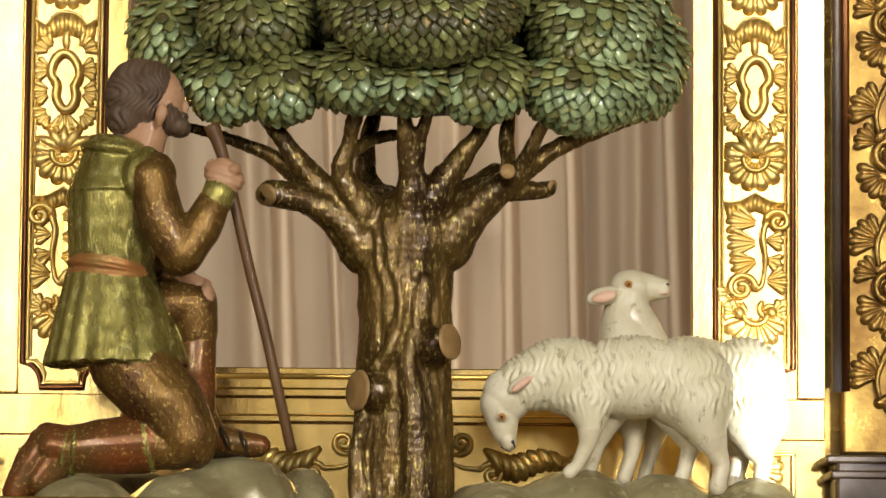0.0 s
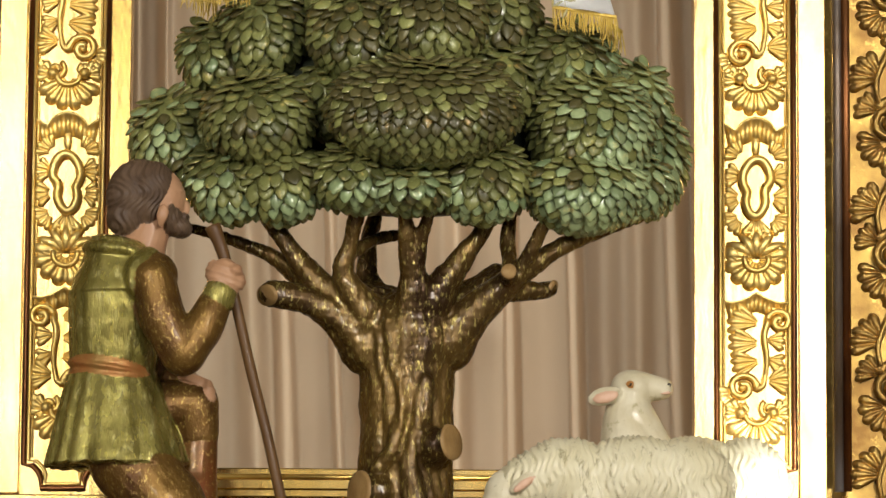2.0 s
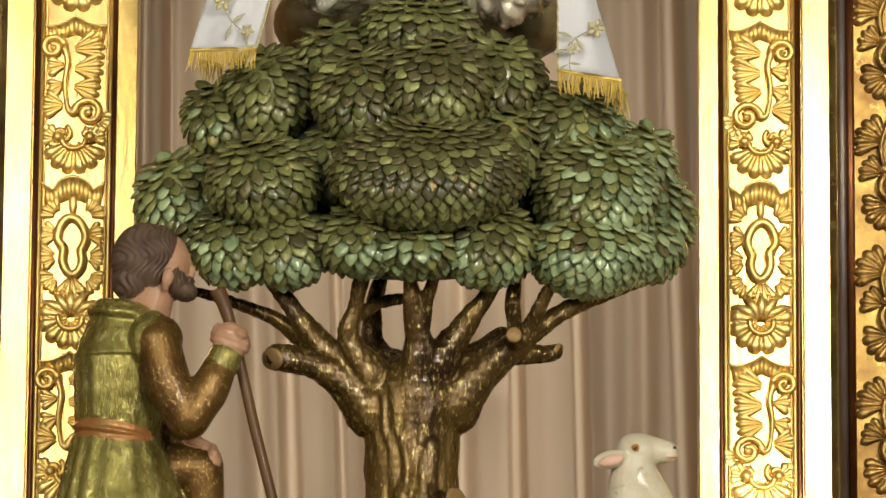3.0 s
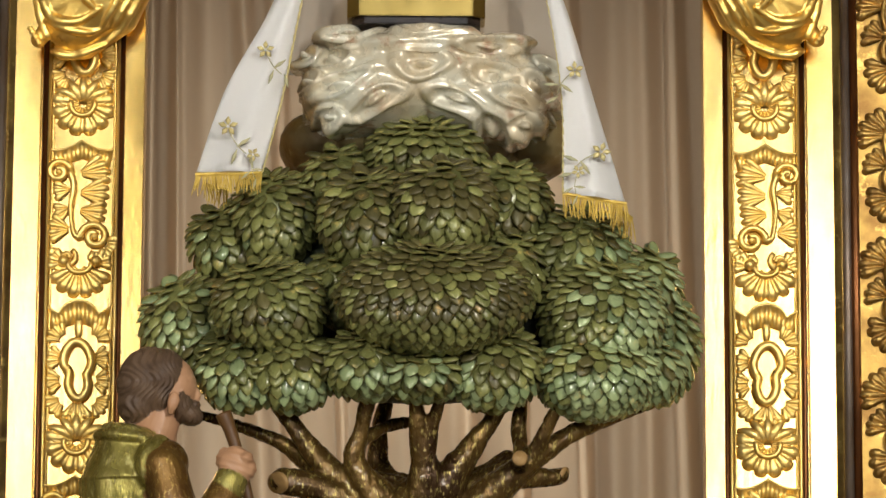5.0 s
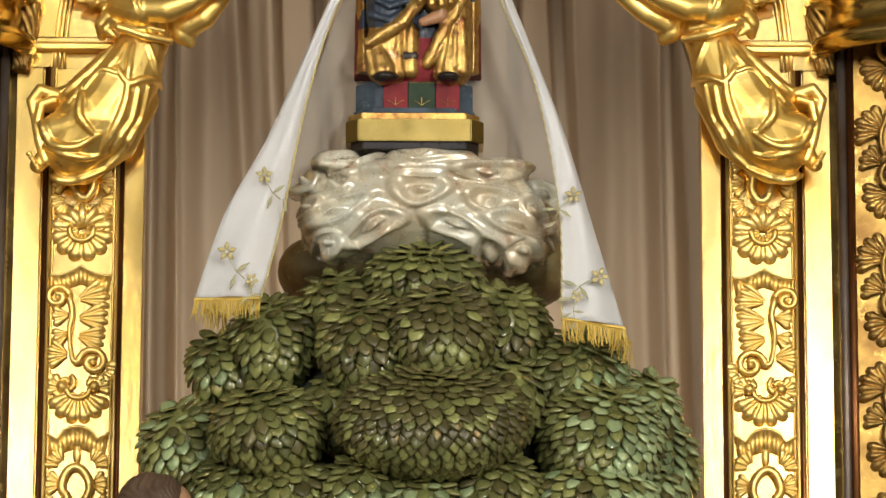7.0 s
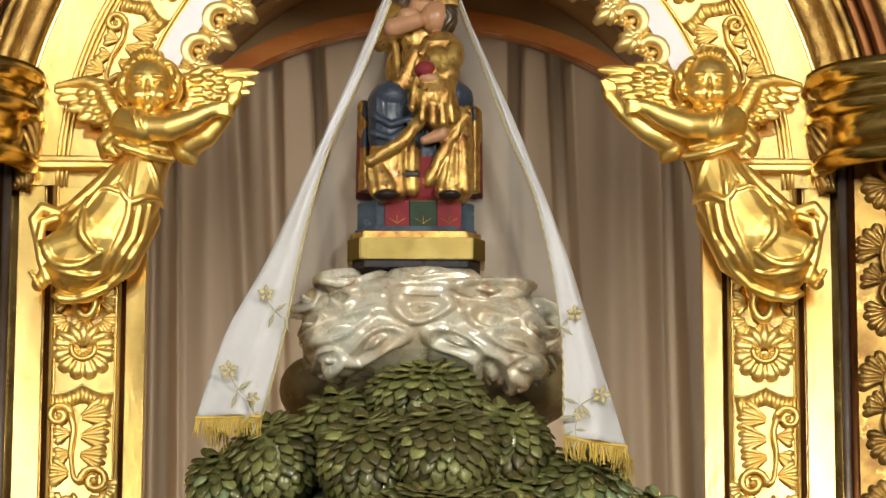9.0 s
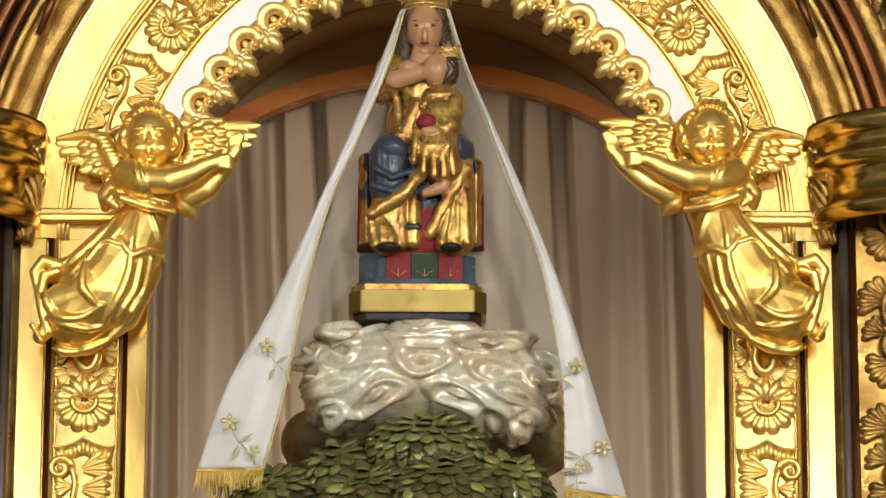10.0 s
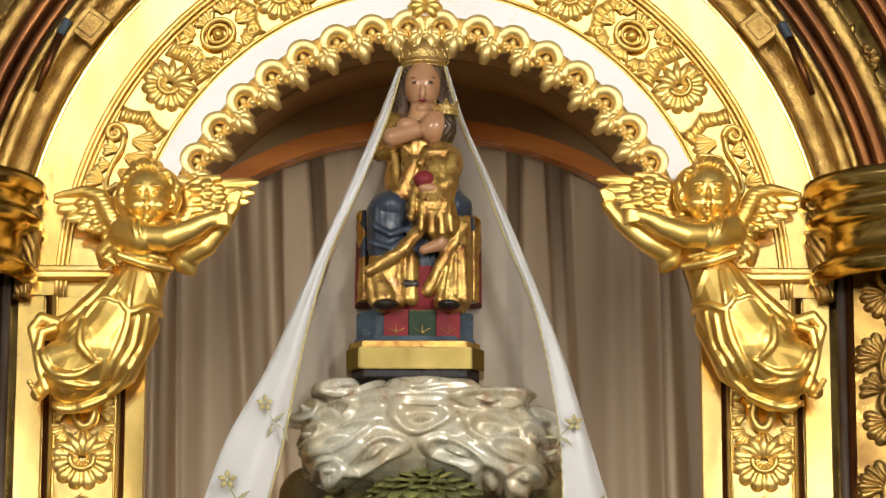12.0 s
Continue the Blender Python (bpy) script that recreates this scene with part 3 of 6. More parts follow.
SHEPHERD += [egg((-0.545, -0.64, 2.872), (0.0340, 0.046, 0.0260), (0, 22, 0), 0), egg((-0.556, -0.64, 2.884), (0.0230, 0.058, 0.0330), (0, 14, 0), 0), egg((-0.552, -0.64, 2.893), (0.0140, 0.050, 0.0336), (0, 12, 0), 0), egg((-0.529, -0.64, 2.896), (0.0112, 0.026, 0.0070), (0, 10, 0), 0)]
SHEPHERD += [*chain([((-0.6, -0.64, 2.89), 0.0434), ((-0.628, -0.64, 2.816), 0.0532)], 1)]
SHEPHERD += [egg((-0.678, -0.64, 2.809), (0.0924, 0.108, 0.0280), (0, 8, 0), 2), egg((-0.675, -0.64, 2.828), (0.0756, 0.09, 0.0168), (0, 12, 0), 2)]
SHEPHERD += [("f", (-0.685, -0.63, 2.711), 0.1148, (-0.676, -0.63, 2.813), 0.0840, 1.15, 2), ("f", (-0.692, -0.63, 2.532), 0.1008, (-0.685, -0.63, 2.704), 0.1148, 1.1, 2)]
SHEPHERD += [egg((-0.695, -0.63, 2.534), (0.1078, 0.118, 0.0238), (0, 10, 0), 4)]
SHEPHERD += [("f", (-0.694, -0.63, 2.529), 0.1036, (-0.676, -0.62, 2.311), 0.1722, 1.05, 2)]
SHEPHERD += [egg((-0.622, -0.72, 2.747), (0.0476, 0.055, 0.0700), (0, 22, 0), 2)]
# near arm with staff
SHEPHERD += [egg((-0.597, -0.73, 2.739), (0.0560, 0.05, 0.0644), (0, 20, 0), 3)]
SHEPHERD += [*chain([((-0.597, -0.74, 2.738), 0.0504), ((-0.566, -0.75, 2.632), 0.0546), ((-0.523, -0.75, 2.563), 0.0518), ((-0.485, -0.75, 2.613), 0.0490), ((-0.447, -0.74, 2.691), 0.0378)], 3)]
SHEPHERD += [*chain([((-0.445, -0.74, 2.691), 0.0406), ((-0.44, -0.74, 2.707), 0.0392)], 2)]
SHEPHERD += [egg((-0.428, -0.74, 2.741), (0.0434, 0.035, 0.0462), (0, -30, 0), 1), egg((-0.462, -0.73, 2.76), (0.0140, 0.02, 0.0266), (0, 15, 0), 1)]
SHEPHERD += [egg((-0.398, -0.735, 2.731), (0.0168, 0.03, 0.0224), (0, 15, 0), 1), egg((-0.405, -0.75, 2.754), (0.0182, 0.03, 0.0168), (0, -25, 0), 1)]
# far arm, hand on the raised knee
SHEPHERD += [*chain([((-0.614, -0.56, 2.619), 0.0476), ((-0.575, -0.56, 2.526), 0.0392), ((-0.52, -0.6, 2.51), 0.0308)], 3)]
SHEPHERD += [egg((-0.499, -0.62, 2.51), (0.0448, 0.03, 0.0182), (0, 22, 0), 1), egg((-0.468, -0.63, 2.483), (0.0168, 0.028, 0.0336), (0, -12, 0), 1)]
# banded boots
SHEPHERD += [egg((-0.766, -0.7, 2.111), (0.0126, 0.060, 0.0574), (0, 6, 0), 2), egg((-0.785, -0.7, 2.11), (0.0112, 0.058, 0.0560), (0, 10, 0), 2), egg((-0.598, -0.7, 2.126), (0.0140, 0.073, 0.0714), (0, -12, 0), 2), egg((-0.486, -0.61, 2.215), (0.0406, 0.042, 0.0084), (0, 14, 0), 6), egg((-0.421, -0.625, 2.141), (0.0098, 0.042, 0.0364), (0, -25, 0), 6), egg((-0.379, -0.63, 2.134), (0.0084, 0.036, 0.0308), (0, -20, 0), 6), *chain([((-0.458, -0.62, 2.112), 0.0168), ((-0.342, -0.63, 2.113), 0.0126)], 6), *chain([((-0.858, -0.7, 2.144), 0.0112), ((-0.918, -0.7, 2.016), 0.0126)], 6)]
# raised leg
SHEPHERD += [*chain([((-0.611, -0.6, 2.449), 0.0644), ((-0.503, -0.61, 2.456), 0.0588), ((-0.494, -0.61, 2.39), 0.0504)], 3)]
SHEPHERD += [egg((-0.494, -0.61, 2.392), (0.0518, 0.05, 0.0196), (0, -6, 0), 3)]
SHEPHERD += [*chain([((-0.491, -0.61, 2.376), 0.0448), ((-0.497, -0.61, 2.297), 0.0504), ((-0.479, -0.61, 2.198), 0.0336), ((-0.459, -0.62, 2.158), 0.0364)], 5)]
SHEPHERD += [*chain([((-0.448, -0.62, 2.145), 0.0350), ((-0.382, -0.63, 2.132), 0.0294), ((-0.34, -0.63, 2.129), 0.0238)], 5)]
# kneeling leg
SHEPHERD += [*chain([((-0.65, -0.68, 2.317), 0.0924), ((-0.563, -0.7, 2.224), 0.0896), ((-0.509, -0.7, 2.14), 0.0728)], 3)]
SHEPHERD += [*chain([((-0.496, -0.7, 2.127), 0.0588), ((-0.607, -0.7, 2.126), 0.0644)], 3)]
SHEPHERD += [*chain([((-0.607, -0.7, 2.126), 0.0686), ((-0.691, -0.7, 2.119), 0.0644), ((-0.776, -0.7, 2.112), 0.0532), ((-0.811, -0.7, 2.118), 0.0532)], 5)]
SHEPHERD += [*chain([((-0.828, -0.7, 2.137), 0.0364), ((-0.866, -0.7, 2.079), 0.0392), ((-0.9, -0.7, 2.011), 0.0308)], 5)]
SHEPHERD += [*chain([((-0.795, -0.7, 2.105), 0.0476), ((-0.846, -0.7, 2.04), 0.0420)], 5)]


def shepherd_relief(co, mat):
    x, y, z = co.T
    d = 0.0012 * wobble(co, 60)
    strands = np.sin(x * 420 + 6 * np.sin(z * 70) + y * 260)
    d = np.where(mat == 0, np.where(x < -0.58, 0.0022, 0.0008) * strands, d)
    folds = np.sin(np.arctan2(y + 0.63, x + 0.73) * 17 + 1.2 * np.sin(z * 9))
    low = np.clip((2.551 - z) / 0.25, 0, 1)
    d = np.where(mat == 2, folds * (0.0008 + 0.0032 * low) + 0.001 * wobble(co, 90), d)
    d = np.where(mat == 3, 0.0025 * wobble(co, 40, 2), d)
    return np.where((mat == 1) & (z < 2.783), d + 0.0022 * (0.5 - np.abs(np.sin((x * 0.35 + z) * 190))), d)


shepherd = blob("shepherd_statue", SHEPHERD, [HAIR, SKIN, TUNIC, SLEEVE, BELT, BOOT, DARK_WOOD], 0.0030, 3, shepherd_relief)
tagged(shepherd, "painted wooden kneeling shepherd in a green-gold tunic with orange belt", "statue")
bm = tube(bmesh.new(), spline([(-0.462, -0.7, 2.867), (-0.437, -0.7, 2.804), (-0.41, -0.7, 2.705), (-0.371, -0.7, 2.541), (-0.33, -0.7, 2.383), (-0.3, -0.7, 2.253), (-0.267, -0.68, 2.111)], 6), [0.0196, 0.0189, 0.0182, 0.0168, 0.0154, 0.0154, 0.0147, 0.0140, 0.0140, 0.0140] + [0.0126] * 27, 12)
tagged(part("staff", bm, STAFF_WOOD, None, "plain brown wooden staff held by the shepherd", True), "", "staff")


# sheep
def fleece(base):
    def f(co, mat):
        x, y, z = co.T
        curls = np.sin(x * 400 + 2.2 * np.sin(z * 85 + 2 * np.sin(x * 30)) + 20 * y) * (0.55 + 0.45 * np.sin(z * 120 + 5 * np.sin(x * 45)))
        return np.where(mat == 0, 0.0036 * curls * np.clip((z - base) / 0.06, 0, 1), 0)
    return f


GRAZING = []
GRAZING += [egg((0.388, -0.46, 2.305), (0.0980, 0.092, 0.0952), (0, 0, 0), 0), egg((0.533, -0.46, 2.306), (0.1540, 0.102, 0.1008), (0, 0, 0), 0), egg((0.66, -0.46, 2.291), (0.1120, 0.098, 0.1092), (0, 0, 0), 0)]
GRAZING += [*chain([((0.352, -0.46, 2.313), 0.0868), ((0.279, -0.46, 2.291), 0.0686)], 0)]
GRAZING += [egg((0.235, -0.46, 2.261), (0.0574, 0.056, 0.0644), (0, -20, 0), 1), *chain([((0.219, -0.46, 2.241), 0.0490), ((0.23, -0.46, 2.174), 0.0294)], 1), egg((0.238, -0.46, 2.154), (0.0210, 0.03, 0.0266), (0, -12, 0), 1)]
GRAZING += [egg((0.252, -0.487, 2.142), (0.0028, 0.004, 0.0126), (0, -10, 0), 3), egg((0.224, -0.486, 2.135), (0.0070, 0.004, 0.0028), (0, 30, 0), 3)]
GRAZING += [egg((0.27, -0.522, 2.289), (0.0420, 0.013, 0.0168), (0, -38, 0), 1), egg((0.266, -0.535, 2.281), (0.0280, 0.006, 0.0091), (0, -38, 0), 2)]
GRAZING += [egg((0.222, -0.508, 2.207), (0.0140, 0.007, 0.0112), (0, 25, 0), 1), egg((0.222, -0.514, 2.206), (0.0091, 0.005, 0.0091), (0, 0, 0), 4), egg((0.222, -0.518, 2.206), (0.0036, 0.004, 0.0036), (0, 0, 0), 3)]
GRAZING += [*chain([((0.425, -0.49, 2.254), 0.0644), ((0.432, -0.5, 2.2), 0.0364)], 0), *chain([((0.432, -0.5, 2.193), 0.0336), ((0.425, -0.5, 2.146), 0.0210), ((0.401, -0.5, 2.094), 0.0154), ((0.382, -0.5, 2.078), 0.0168)], 1)]
GRAZING += [*chain([((0.479, -0.42, 2.245), 0.0560), ((0.471, -0.42, 2.198), 0.0308), ((0.45, -0.42, 2.144), 0.0182), ((0.437, -0.42, 2.096), 0.0154), ((0.429, -0.42, 2.08), 0.0168)], 1)]
GRAZING += [*chain([((0.685, -0.49, 2.249), 0.0868), ((0.698, -0.5, 2.195), 0.0560)], 0), *chain([((0.698, -0.5, 2.193), 0.0546), ((0.726, -0.5, 2.136), 0.0280), ((0.742, -0.5, 2.096), 0.0196), ((0.731, -0.5, 2.046), 0.0210)], 1)]
GRAZING += [*chain([((0.63, -0.42, 2.247), 0.0644), ((0.65, -0.42, 2.193), 0.0364), ((0.673, -0.42, 2.146), 0.0210), ((0.657, -0.42, 2.086), 0.0182), ((0.649, -0.42, 2.066), 0.0196)], 1)]
tagged(blob("sheep_statue", GRAZING, [FLEECE, FACE_WHITE, PINK, BLACK, IRIS], 0.0032, 2, fleece(2.199)), "cream-white carved sheep grazing with its head lowered", "sheep statue", "sheep beside the tree")
STANDING = []
STANDING += [egg((0.556, -0.3, 2.318), (0.1064, 0.092, 0.0952), (0, 0, 0), 0), egg((0.678, -0.3, 2.316), (0.1540, 0.10, 0.1036), (0, 0, 0), 0), egg((0.808, -0.3, 2.3), (0.1064, 0.105, 0.1190), (0, 0, 0), 0)]
STANDING += [*chain([((0.539, -0.3, 2.356), 0.0840), ((0.522, -0.3, 2.445), 0.0602), ((0.53, -0.3, 2.507), 0.0504)], 1), *chain([((0.531, -0.3, 2.466), 0.0588), ((0.583, -0.3, 2.377), 0.0560)], 1)]
STANDING += [egg((0.536, -0.3, 2.533), (0.0532, 0.050, 0.0462), (0, 8, 0), 1), *chain([((0.552, -0.3, 2.537), 0.0392), ((0.603, -0.3, 2.533), 0.0280)], 1), egg((0.612, -0.3, 2.533), (0.0224, 0.028, 0.0252), (0, 0, 0), 1)]
STANDING += [egg((0.619, -0.326, 2.52), (0.0140, 0.004, 0.0028), (0, -8, 0), 2), egg((0.626, -0.322, 2.542), (0.0042, 0.004, 0.0035), (0, 30, 0), 3)]
STANDING += [egg((0.468, -0.345, 2.51), (0.0434, 0.014, 0.0224), (0, -14, 0), 1), egg((0.47, -0.358, 2.506), (0.0308, 0.008, 0.0140), (0, -14, 0), 2)]
STANDING += [egg((0.529, -0.344, 2.539), (0.0154, 0.008, 0.0112), (0, 10, 0), 1), egg((0.529, -0.35, 2.539), (0.0091, 0.005, 0.0084), (0, 0, 0), 4), egg((0.529, -0.354, 2.538), (0.0036, 0.004, 0.0036), (0, 0, 0), 3)]
STANDING += [*chain([((0.529, -0.34, 2.231), 0.0476), ((0.543, -0.34, 2.177), 0.0252), ((0.535, -0.34, 2.122), 0.0182), ((0.519, -0.34, 2.074), 0.0182)], 1)]
STANDING += [*chain([((0.605, -0.27, 2.229), 0.0392), ((0.592, -0.27, 2.154), 0.0196), ((0.569, -0.27, 2.072), 0.0168)], 1)]
STANDING += [*chain([((0.832, -0.33, 2.227), 0.0868), ((0.838, -0.34, 2.172), 0.0504)], 0), *chain([((0.835, -0.34, 2.166), 0.0462), ((0.854, -0.34, 2.118), 0.0224), ((0.845, -0.34, 2.064), 0.0196)], 1)]
STANDING += [*chain([((0.769, -0.27, 2.217), 0.0616), ((0.806, -0.27, 2.142), 0.0252), ((0.79, -0.27, 2.067), 0.0182)], 1)]
tagged(blob("sheep_statue", STANDING, [FLEECE, FACE_WHITE, PINK, BLACK, IRIS], 0.0032, 2, fleece(2.202)), "cream-white carved sheep looking round with its head raised", "sheep statue", "sheep beside the tree")

# tree
tree = thing("carved_tree", "painted wooden oak with gilded bark and scale-like green leaves", "tree", at=(-0.007, -0.42, 2.02))
K = -0.42
def limb(*pts):
    """A smooth tapered branch through (place, radius) pairs."""
    run = spline([p for p, r in pts], 5)
    return chain([(tuple(p), pts[min(i // 5, len(pts) - 2)][1] + (pts[min(i // 5 + 1, len(pts) - 1)][1] - pts[min(i // 5, len(pts) - 2)][1]) * (i / 5 - min(i // 5, len(pts) - 2))) for i, p in enumerate(run)])


TRUNK = []
TRUNK += [*chain([((-0.01, -0.42, 1.953), 0.1260), ((-0.009, -0.42, 2.261), 0.1148), ((-0.009, -0.42, 2.45), 0.1120), ((-0.008, -0.42, 2.572), 0.1148), ((0, -0.42, 2.64), 0.1200)])]
TRUNK += limb(((-0.102, -0.44, 2.612), 0.0674), ((-0.17, -0.47, 2.681), 0.0450), ((-0.247, -0.49, 2.718), 0.0342), ((-0.327, -0.51, 2.731), 0.0324))
TRUNK += limb(((-0.12, -0.46, 2.664), 0.0540), ((-0.211, -0.47, 2.753), 0.0324), ((-0.285, -0.47, 2.843), 0.0234), ((-0.345, -0.46, 2.926), 0.0198))
TRUNK += limb(((-0.267, -0.44, 2.779), 0.0234), ((-0.331, -0.42, 2.831), 0.0198), ((-0.441, -0.4, 2.878), 0.0153), ((-0.524, -0.4, 2.9), 0.0135))
TRUNK += limb(((-0.112, -0.47, 2.699), 0.0495), ((-0.162, -0.5, 2.777), 0.0270), ((-0.144, -0.52, 2.847), 0.0198), ((-0.122, -0.55, 2.951), 0.0180))
TRUNK += limb(((-0.144, -0.5, 2.831), 0.0162), ((-0.087, -0.44, 2.872), 0.0144), ((-0.014, -0.38, 2.894), 0.0126))
TRUNK += limb(((0.006, -0.47, 2.673), 0.0630), ((0.007, -0.51, 2.768), 0.0360), ((-0.009, -0.54, 2.854), 0.0216), ((-0.019, -0.57, 2.941), 0.0180))
TRUNK += limb(((0.013, -0.52, 2.803), 0.0234), ((0.029, -0.55, 2.872), 0.0162), ((0.052, -0.58, 2.949), 0.0144))
TRUNK += limb(((0.05, -0.48, 2.718), 0.0495), ((0.104, -0.49, 2.799), 0.0306), ((0.157, -0.5, 2.87), 0.0216), ((0.192, -0.5, 2.943), 0.0180))
TRUNK += limb(((0.087, -0.44, 2.623), 0.0674), ((0.15, -0.46, 2.694), 0.0468), ((0.23, -0.48, 2.765), 0.0342), ((0.302, -0.48, 2.82), 0.0252), ((0.411, -0.46, 2.882), 0.0198), ((0.576, -0.42, 2.949), 0.0180))
TRUNK += limb(((0.239, -0.47, 2.784), 0.0216), ((0.23, -0.44, 2.87), 0.0180), ((0.24, -0.42, 2.946), 0.0162))
TRUNK += limb(((0.265, -0.5, 2.799), 0.0180), ((0.304, -0.53, 2.877), 0.0144), ((0.326, -0.55, 2.919), 0.0126))
TRUNK += limb(((0.232, -0.5, 2.767), 0.0162), ((0.231, -0.56, 2.782), 0.0180))
TRUNK += limb(((0.24, -0.44, 2.756), 0.0306), ((0.304, -0.42, 2.754), 0.0234), ((0.332, -0.41, 2.76), 0.0216))
TRUNK += limb(((-0.049, -0.36, 2.685), 0.0719), ((-0.103, -0.34, 2.779), 0.0288), ((-0.106, -0.32, 2.864), 0.0216), ((-0.088, -0.3, 2.941), 0.0198))
TRUNK += limb(((0.033, -0.36, 2.704), 0.0630), ((0.142, -0.38, 2.748), 0.0360), ((0.205, -0.4, 2.802), 0.0216))
# the web of wood behind the fork
TRUNK += limb(((-0.181, -0.38, 2.738), 0.0396), ((-0.086, -0.37, 2.72), 0.0522), ((0.024, -0.37, 2.721), 0.0522), ((0.132, -0.39, 2.74), 0.0414), ((0.209, -0.42, 2.783), 0.0252))
# sawn stubs and ridges on the trunk
TRUNK += [*chain([((0.04, -0.48, 2.358), 0.0560), ((0.063, -0.525, 2.374), 0.0434)]), *chain([((-0.049, -0.46, 2.248), 0.0560), ((-0.078, -0.505, 2.262), 0.0490)])]
TRUNK += [*chain([((-0.102, -0.5, 2.202), 0.0224), ((-0.118, -0.5, 2.122), 0.0196), ((-0.106, -0.5, 1.989), 0.0308)])]
TRUNK += [*chain([((-0.024, -0.525, 2.561), 0.0140), ((-0.012, -0.53, 2.467), 0.0154), ((-0.04, -0.53, 2.36), 0.0182), ((-0.072, -0.515, 2.321), 0.0224)])]
TRUNK += [*chain([((0.033, -0.52, 2.522), 0.0224), ((0.025, -0.525, 2.441), 0.0224), ((-0.003, -0.53, 2.334), 0.0252), ((0.018, -0.525, 2.201), 0.0364), ((0.027, -0.525, 1.989), 0.0476)])]


def bark(co, mat):
    x, y, z = co.T
    a = np.arctan2(y - K, x)
    return 0.0022 * np.sin(a * 13 + 5 * np.sin(z * 9 + 2 * a) + 0.8 * np.sin(z * 47)) + 0.0014 * wobble(co * np.array([1, 1, 0.3]), 130) + 0.0012 * wobble(co, 210, 3)


def join(ob, parent):
    ob.parent = parent
    ob.matrix_parent_inverse = Matrix.Translation(parent.location).inverted()
    return ob


trunk = join(blob("trunk", TRUNK, BARK, 0.005, 2, bark), tree)


def sawn(centre, radius, way, squash, name):
    """A sawn face with growth rings on a stub."""
    bm = bmesh.new()
    prev = None
    for r, h in ((0, 0.003), (0.25, 0.003), (0.3, 0.002), (0.5, 0.003), (0.55, 0.002), (0.78, 0.002), (0.84, 0.001), (1.0, 0.0), (1.02, -0.006)):
        ring = [bm.verts.new((radius * r * math.cos(a), radius * squash * r * math.sin(a), h)) for a in (2 * math.pi * k / 28 for k in range(28))]
        if prev:
            for k in range(28):
                bm.faces.new((prev[k], prev[(k + 1) % 28], ring[(k + 1) % 28], ring[k]))
        prev = ring
    bmesh.ops.remove_doubles(bm, verts=bm.verts, dist=1e-5)
    bm.transform(Matrix.Translation(Vector(centre) + Vector(way).normalized() * 0.002) @ Vector(way).to_track_quat("Z", "Y").to_matrix().to_4x4())
    ob = part(name, bm, CUT_WOOD, None, "pale sawn face of a cut branch", True)
    return join(ob, tree)


sawn((0.099, -0.548, 2.38), 0.0448, (0.84, -0.52, 0.1), 0.95, "sawn_face")
sawn((-0.119, -0.53, 2.265), 0.0532, (-0.86, -0.48, 0.06), 0.9, "sawn_face")
sawn((-0.34, -0.535, 2.725), 0.0340, (-0.7, -0.65, -0.25), 0.75, "sawn_face")
sawn((0.23, -0.581, 2.781), 0.0180, (0.05, -1, 0.15), 1.0, "sawn_face")
sawn((0.341, -0.412, 2.762), 0.0240, (0.9, -0.35, -0.3), 0.8, "sawn_face")

# crown of rounded clumps: place, half sizes
CLUMPS = []
CLUMPS += [((0.004, -0.50, 3.525), (0.146, 0.139, 0.086)), ((-0.204, -0.46, 3.472), (0.087, 0.100, 0.078)), ((0.193, -0.52, 3.395), (0.117, 0.111, 0.115))]
CLUMPS += [((-0.129, -0.63, 3.343), (0.124, 0.125, 0.124)), ((0.051, -0.72, 3.352), (0.124, 0.125, 0.120)), ((-0.354, -0.49, 3.373), (0.108, 0.103, 0.116))]
CLUMPS += [((-0.475, -0.42, 3.322), (0.092, 0.100, 0.094)), ((0.372, -0.51, 3.281), (0.124, 0.118, 0.121)), ((0.026, -0.74, 3.140), (0.240, 0.150, 0.134))]
CLUMPS += [((-0.361, -0.63, 3.136), (0.138, 0.137, 0.112)), ((-0.56, -0.44, 3.119), (0.119, 0.113, 0.124)), ((-0.431, -0.55, 2.995), (0.106, 0.101, 0.102))]
CLUMPS += [((-0.31, -0.58, 2.991), (0.109, 0.104, 0.103)), ((-0.126, -0.62, 2.997), (0.117, 0.111, 0.083)), ((0.0, -0.64, 2.973), (0.106, 0.101, 0.062))]
CLUMPS += [((0.166, -0.61, 2.995), (0.117, 0.111, 0.105)), ((0.422, -0.55, 3.125), (0.158, 0.150, 0.152)), ((0.408, -0.55, 2.989), (0.150, 0.143, 0.114))]
CLUMPS += [((0.536, -0.42, 3.212), (0.087, 0.100, 0.108)), ((0.568, -0.40, 3.081), (0.098, 0.100, 0.149)), ((0.513, -0.47, 3.013), (0.108, 0.103, 0.095))]
CLUMPS += [((-0.193, -0.55, 3.195), (0.081, 0.100, 0.101)), ((0.213, -0.58, 3.22), (0.075, 0.100, 0.109)), ((-0.495, -0.47, 3.047), (0.089, 0.100, 0.090))]
CLUMPS = [(c, (r[0] * 0.955, r[1], r[2] * 0.955)) for c, r in CLUMPS]
crown = part("crown", bmesh.new(), LEAF_SHADE, None, "dense clumped crown of dark green carved leaves")
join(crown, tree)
for c, r in CLUMPS:
    bm = bmesh.new()
    bmesh.ops.create_icosphere(bm, subdivisions=3, radius=1, matrix=Matrix.Translation(c) @ Matrix.Diagonal((r[0] * 0.925, r[1] * 0.925, r[2] * 0.925, 1)))
    ob = part("clump", bm, LEAF, None, "", True)
    ob.parent = crown
# dark filler: the shade in the crown's gaps is put into its colour
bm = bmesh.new()
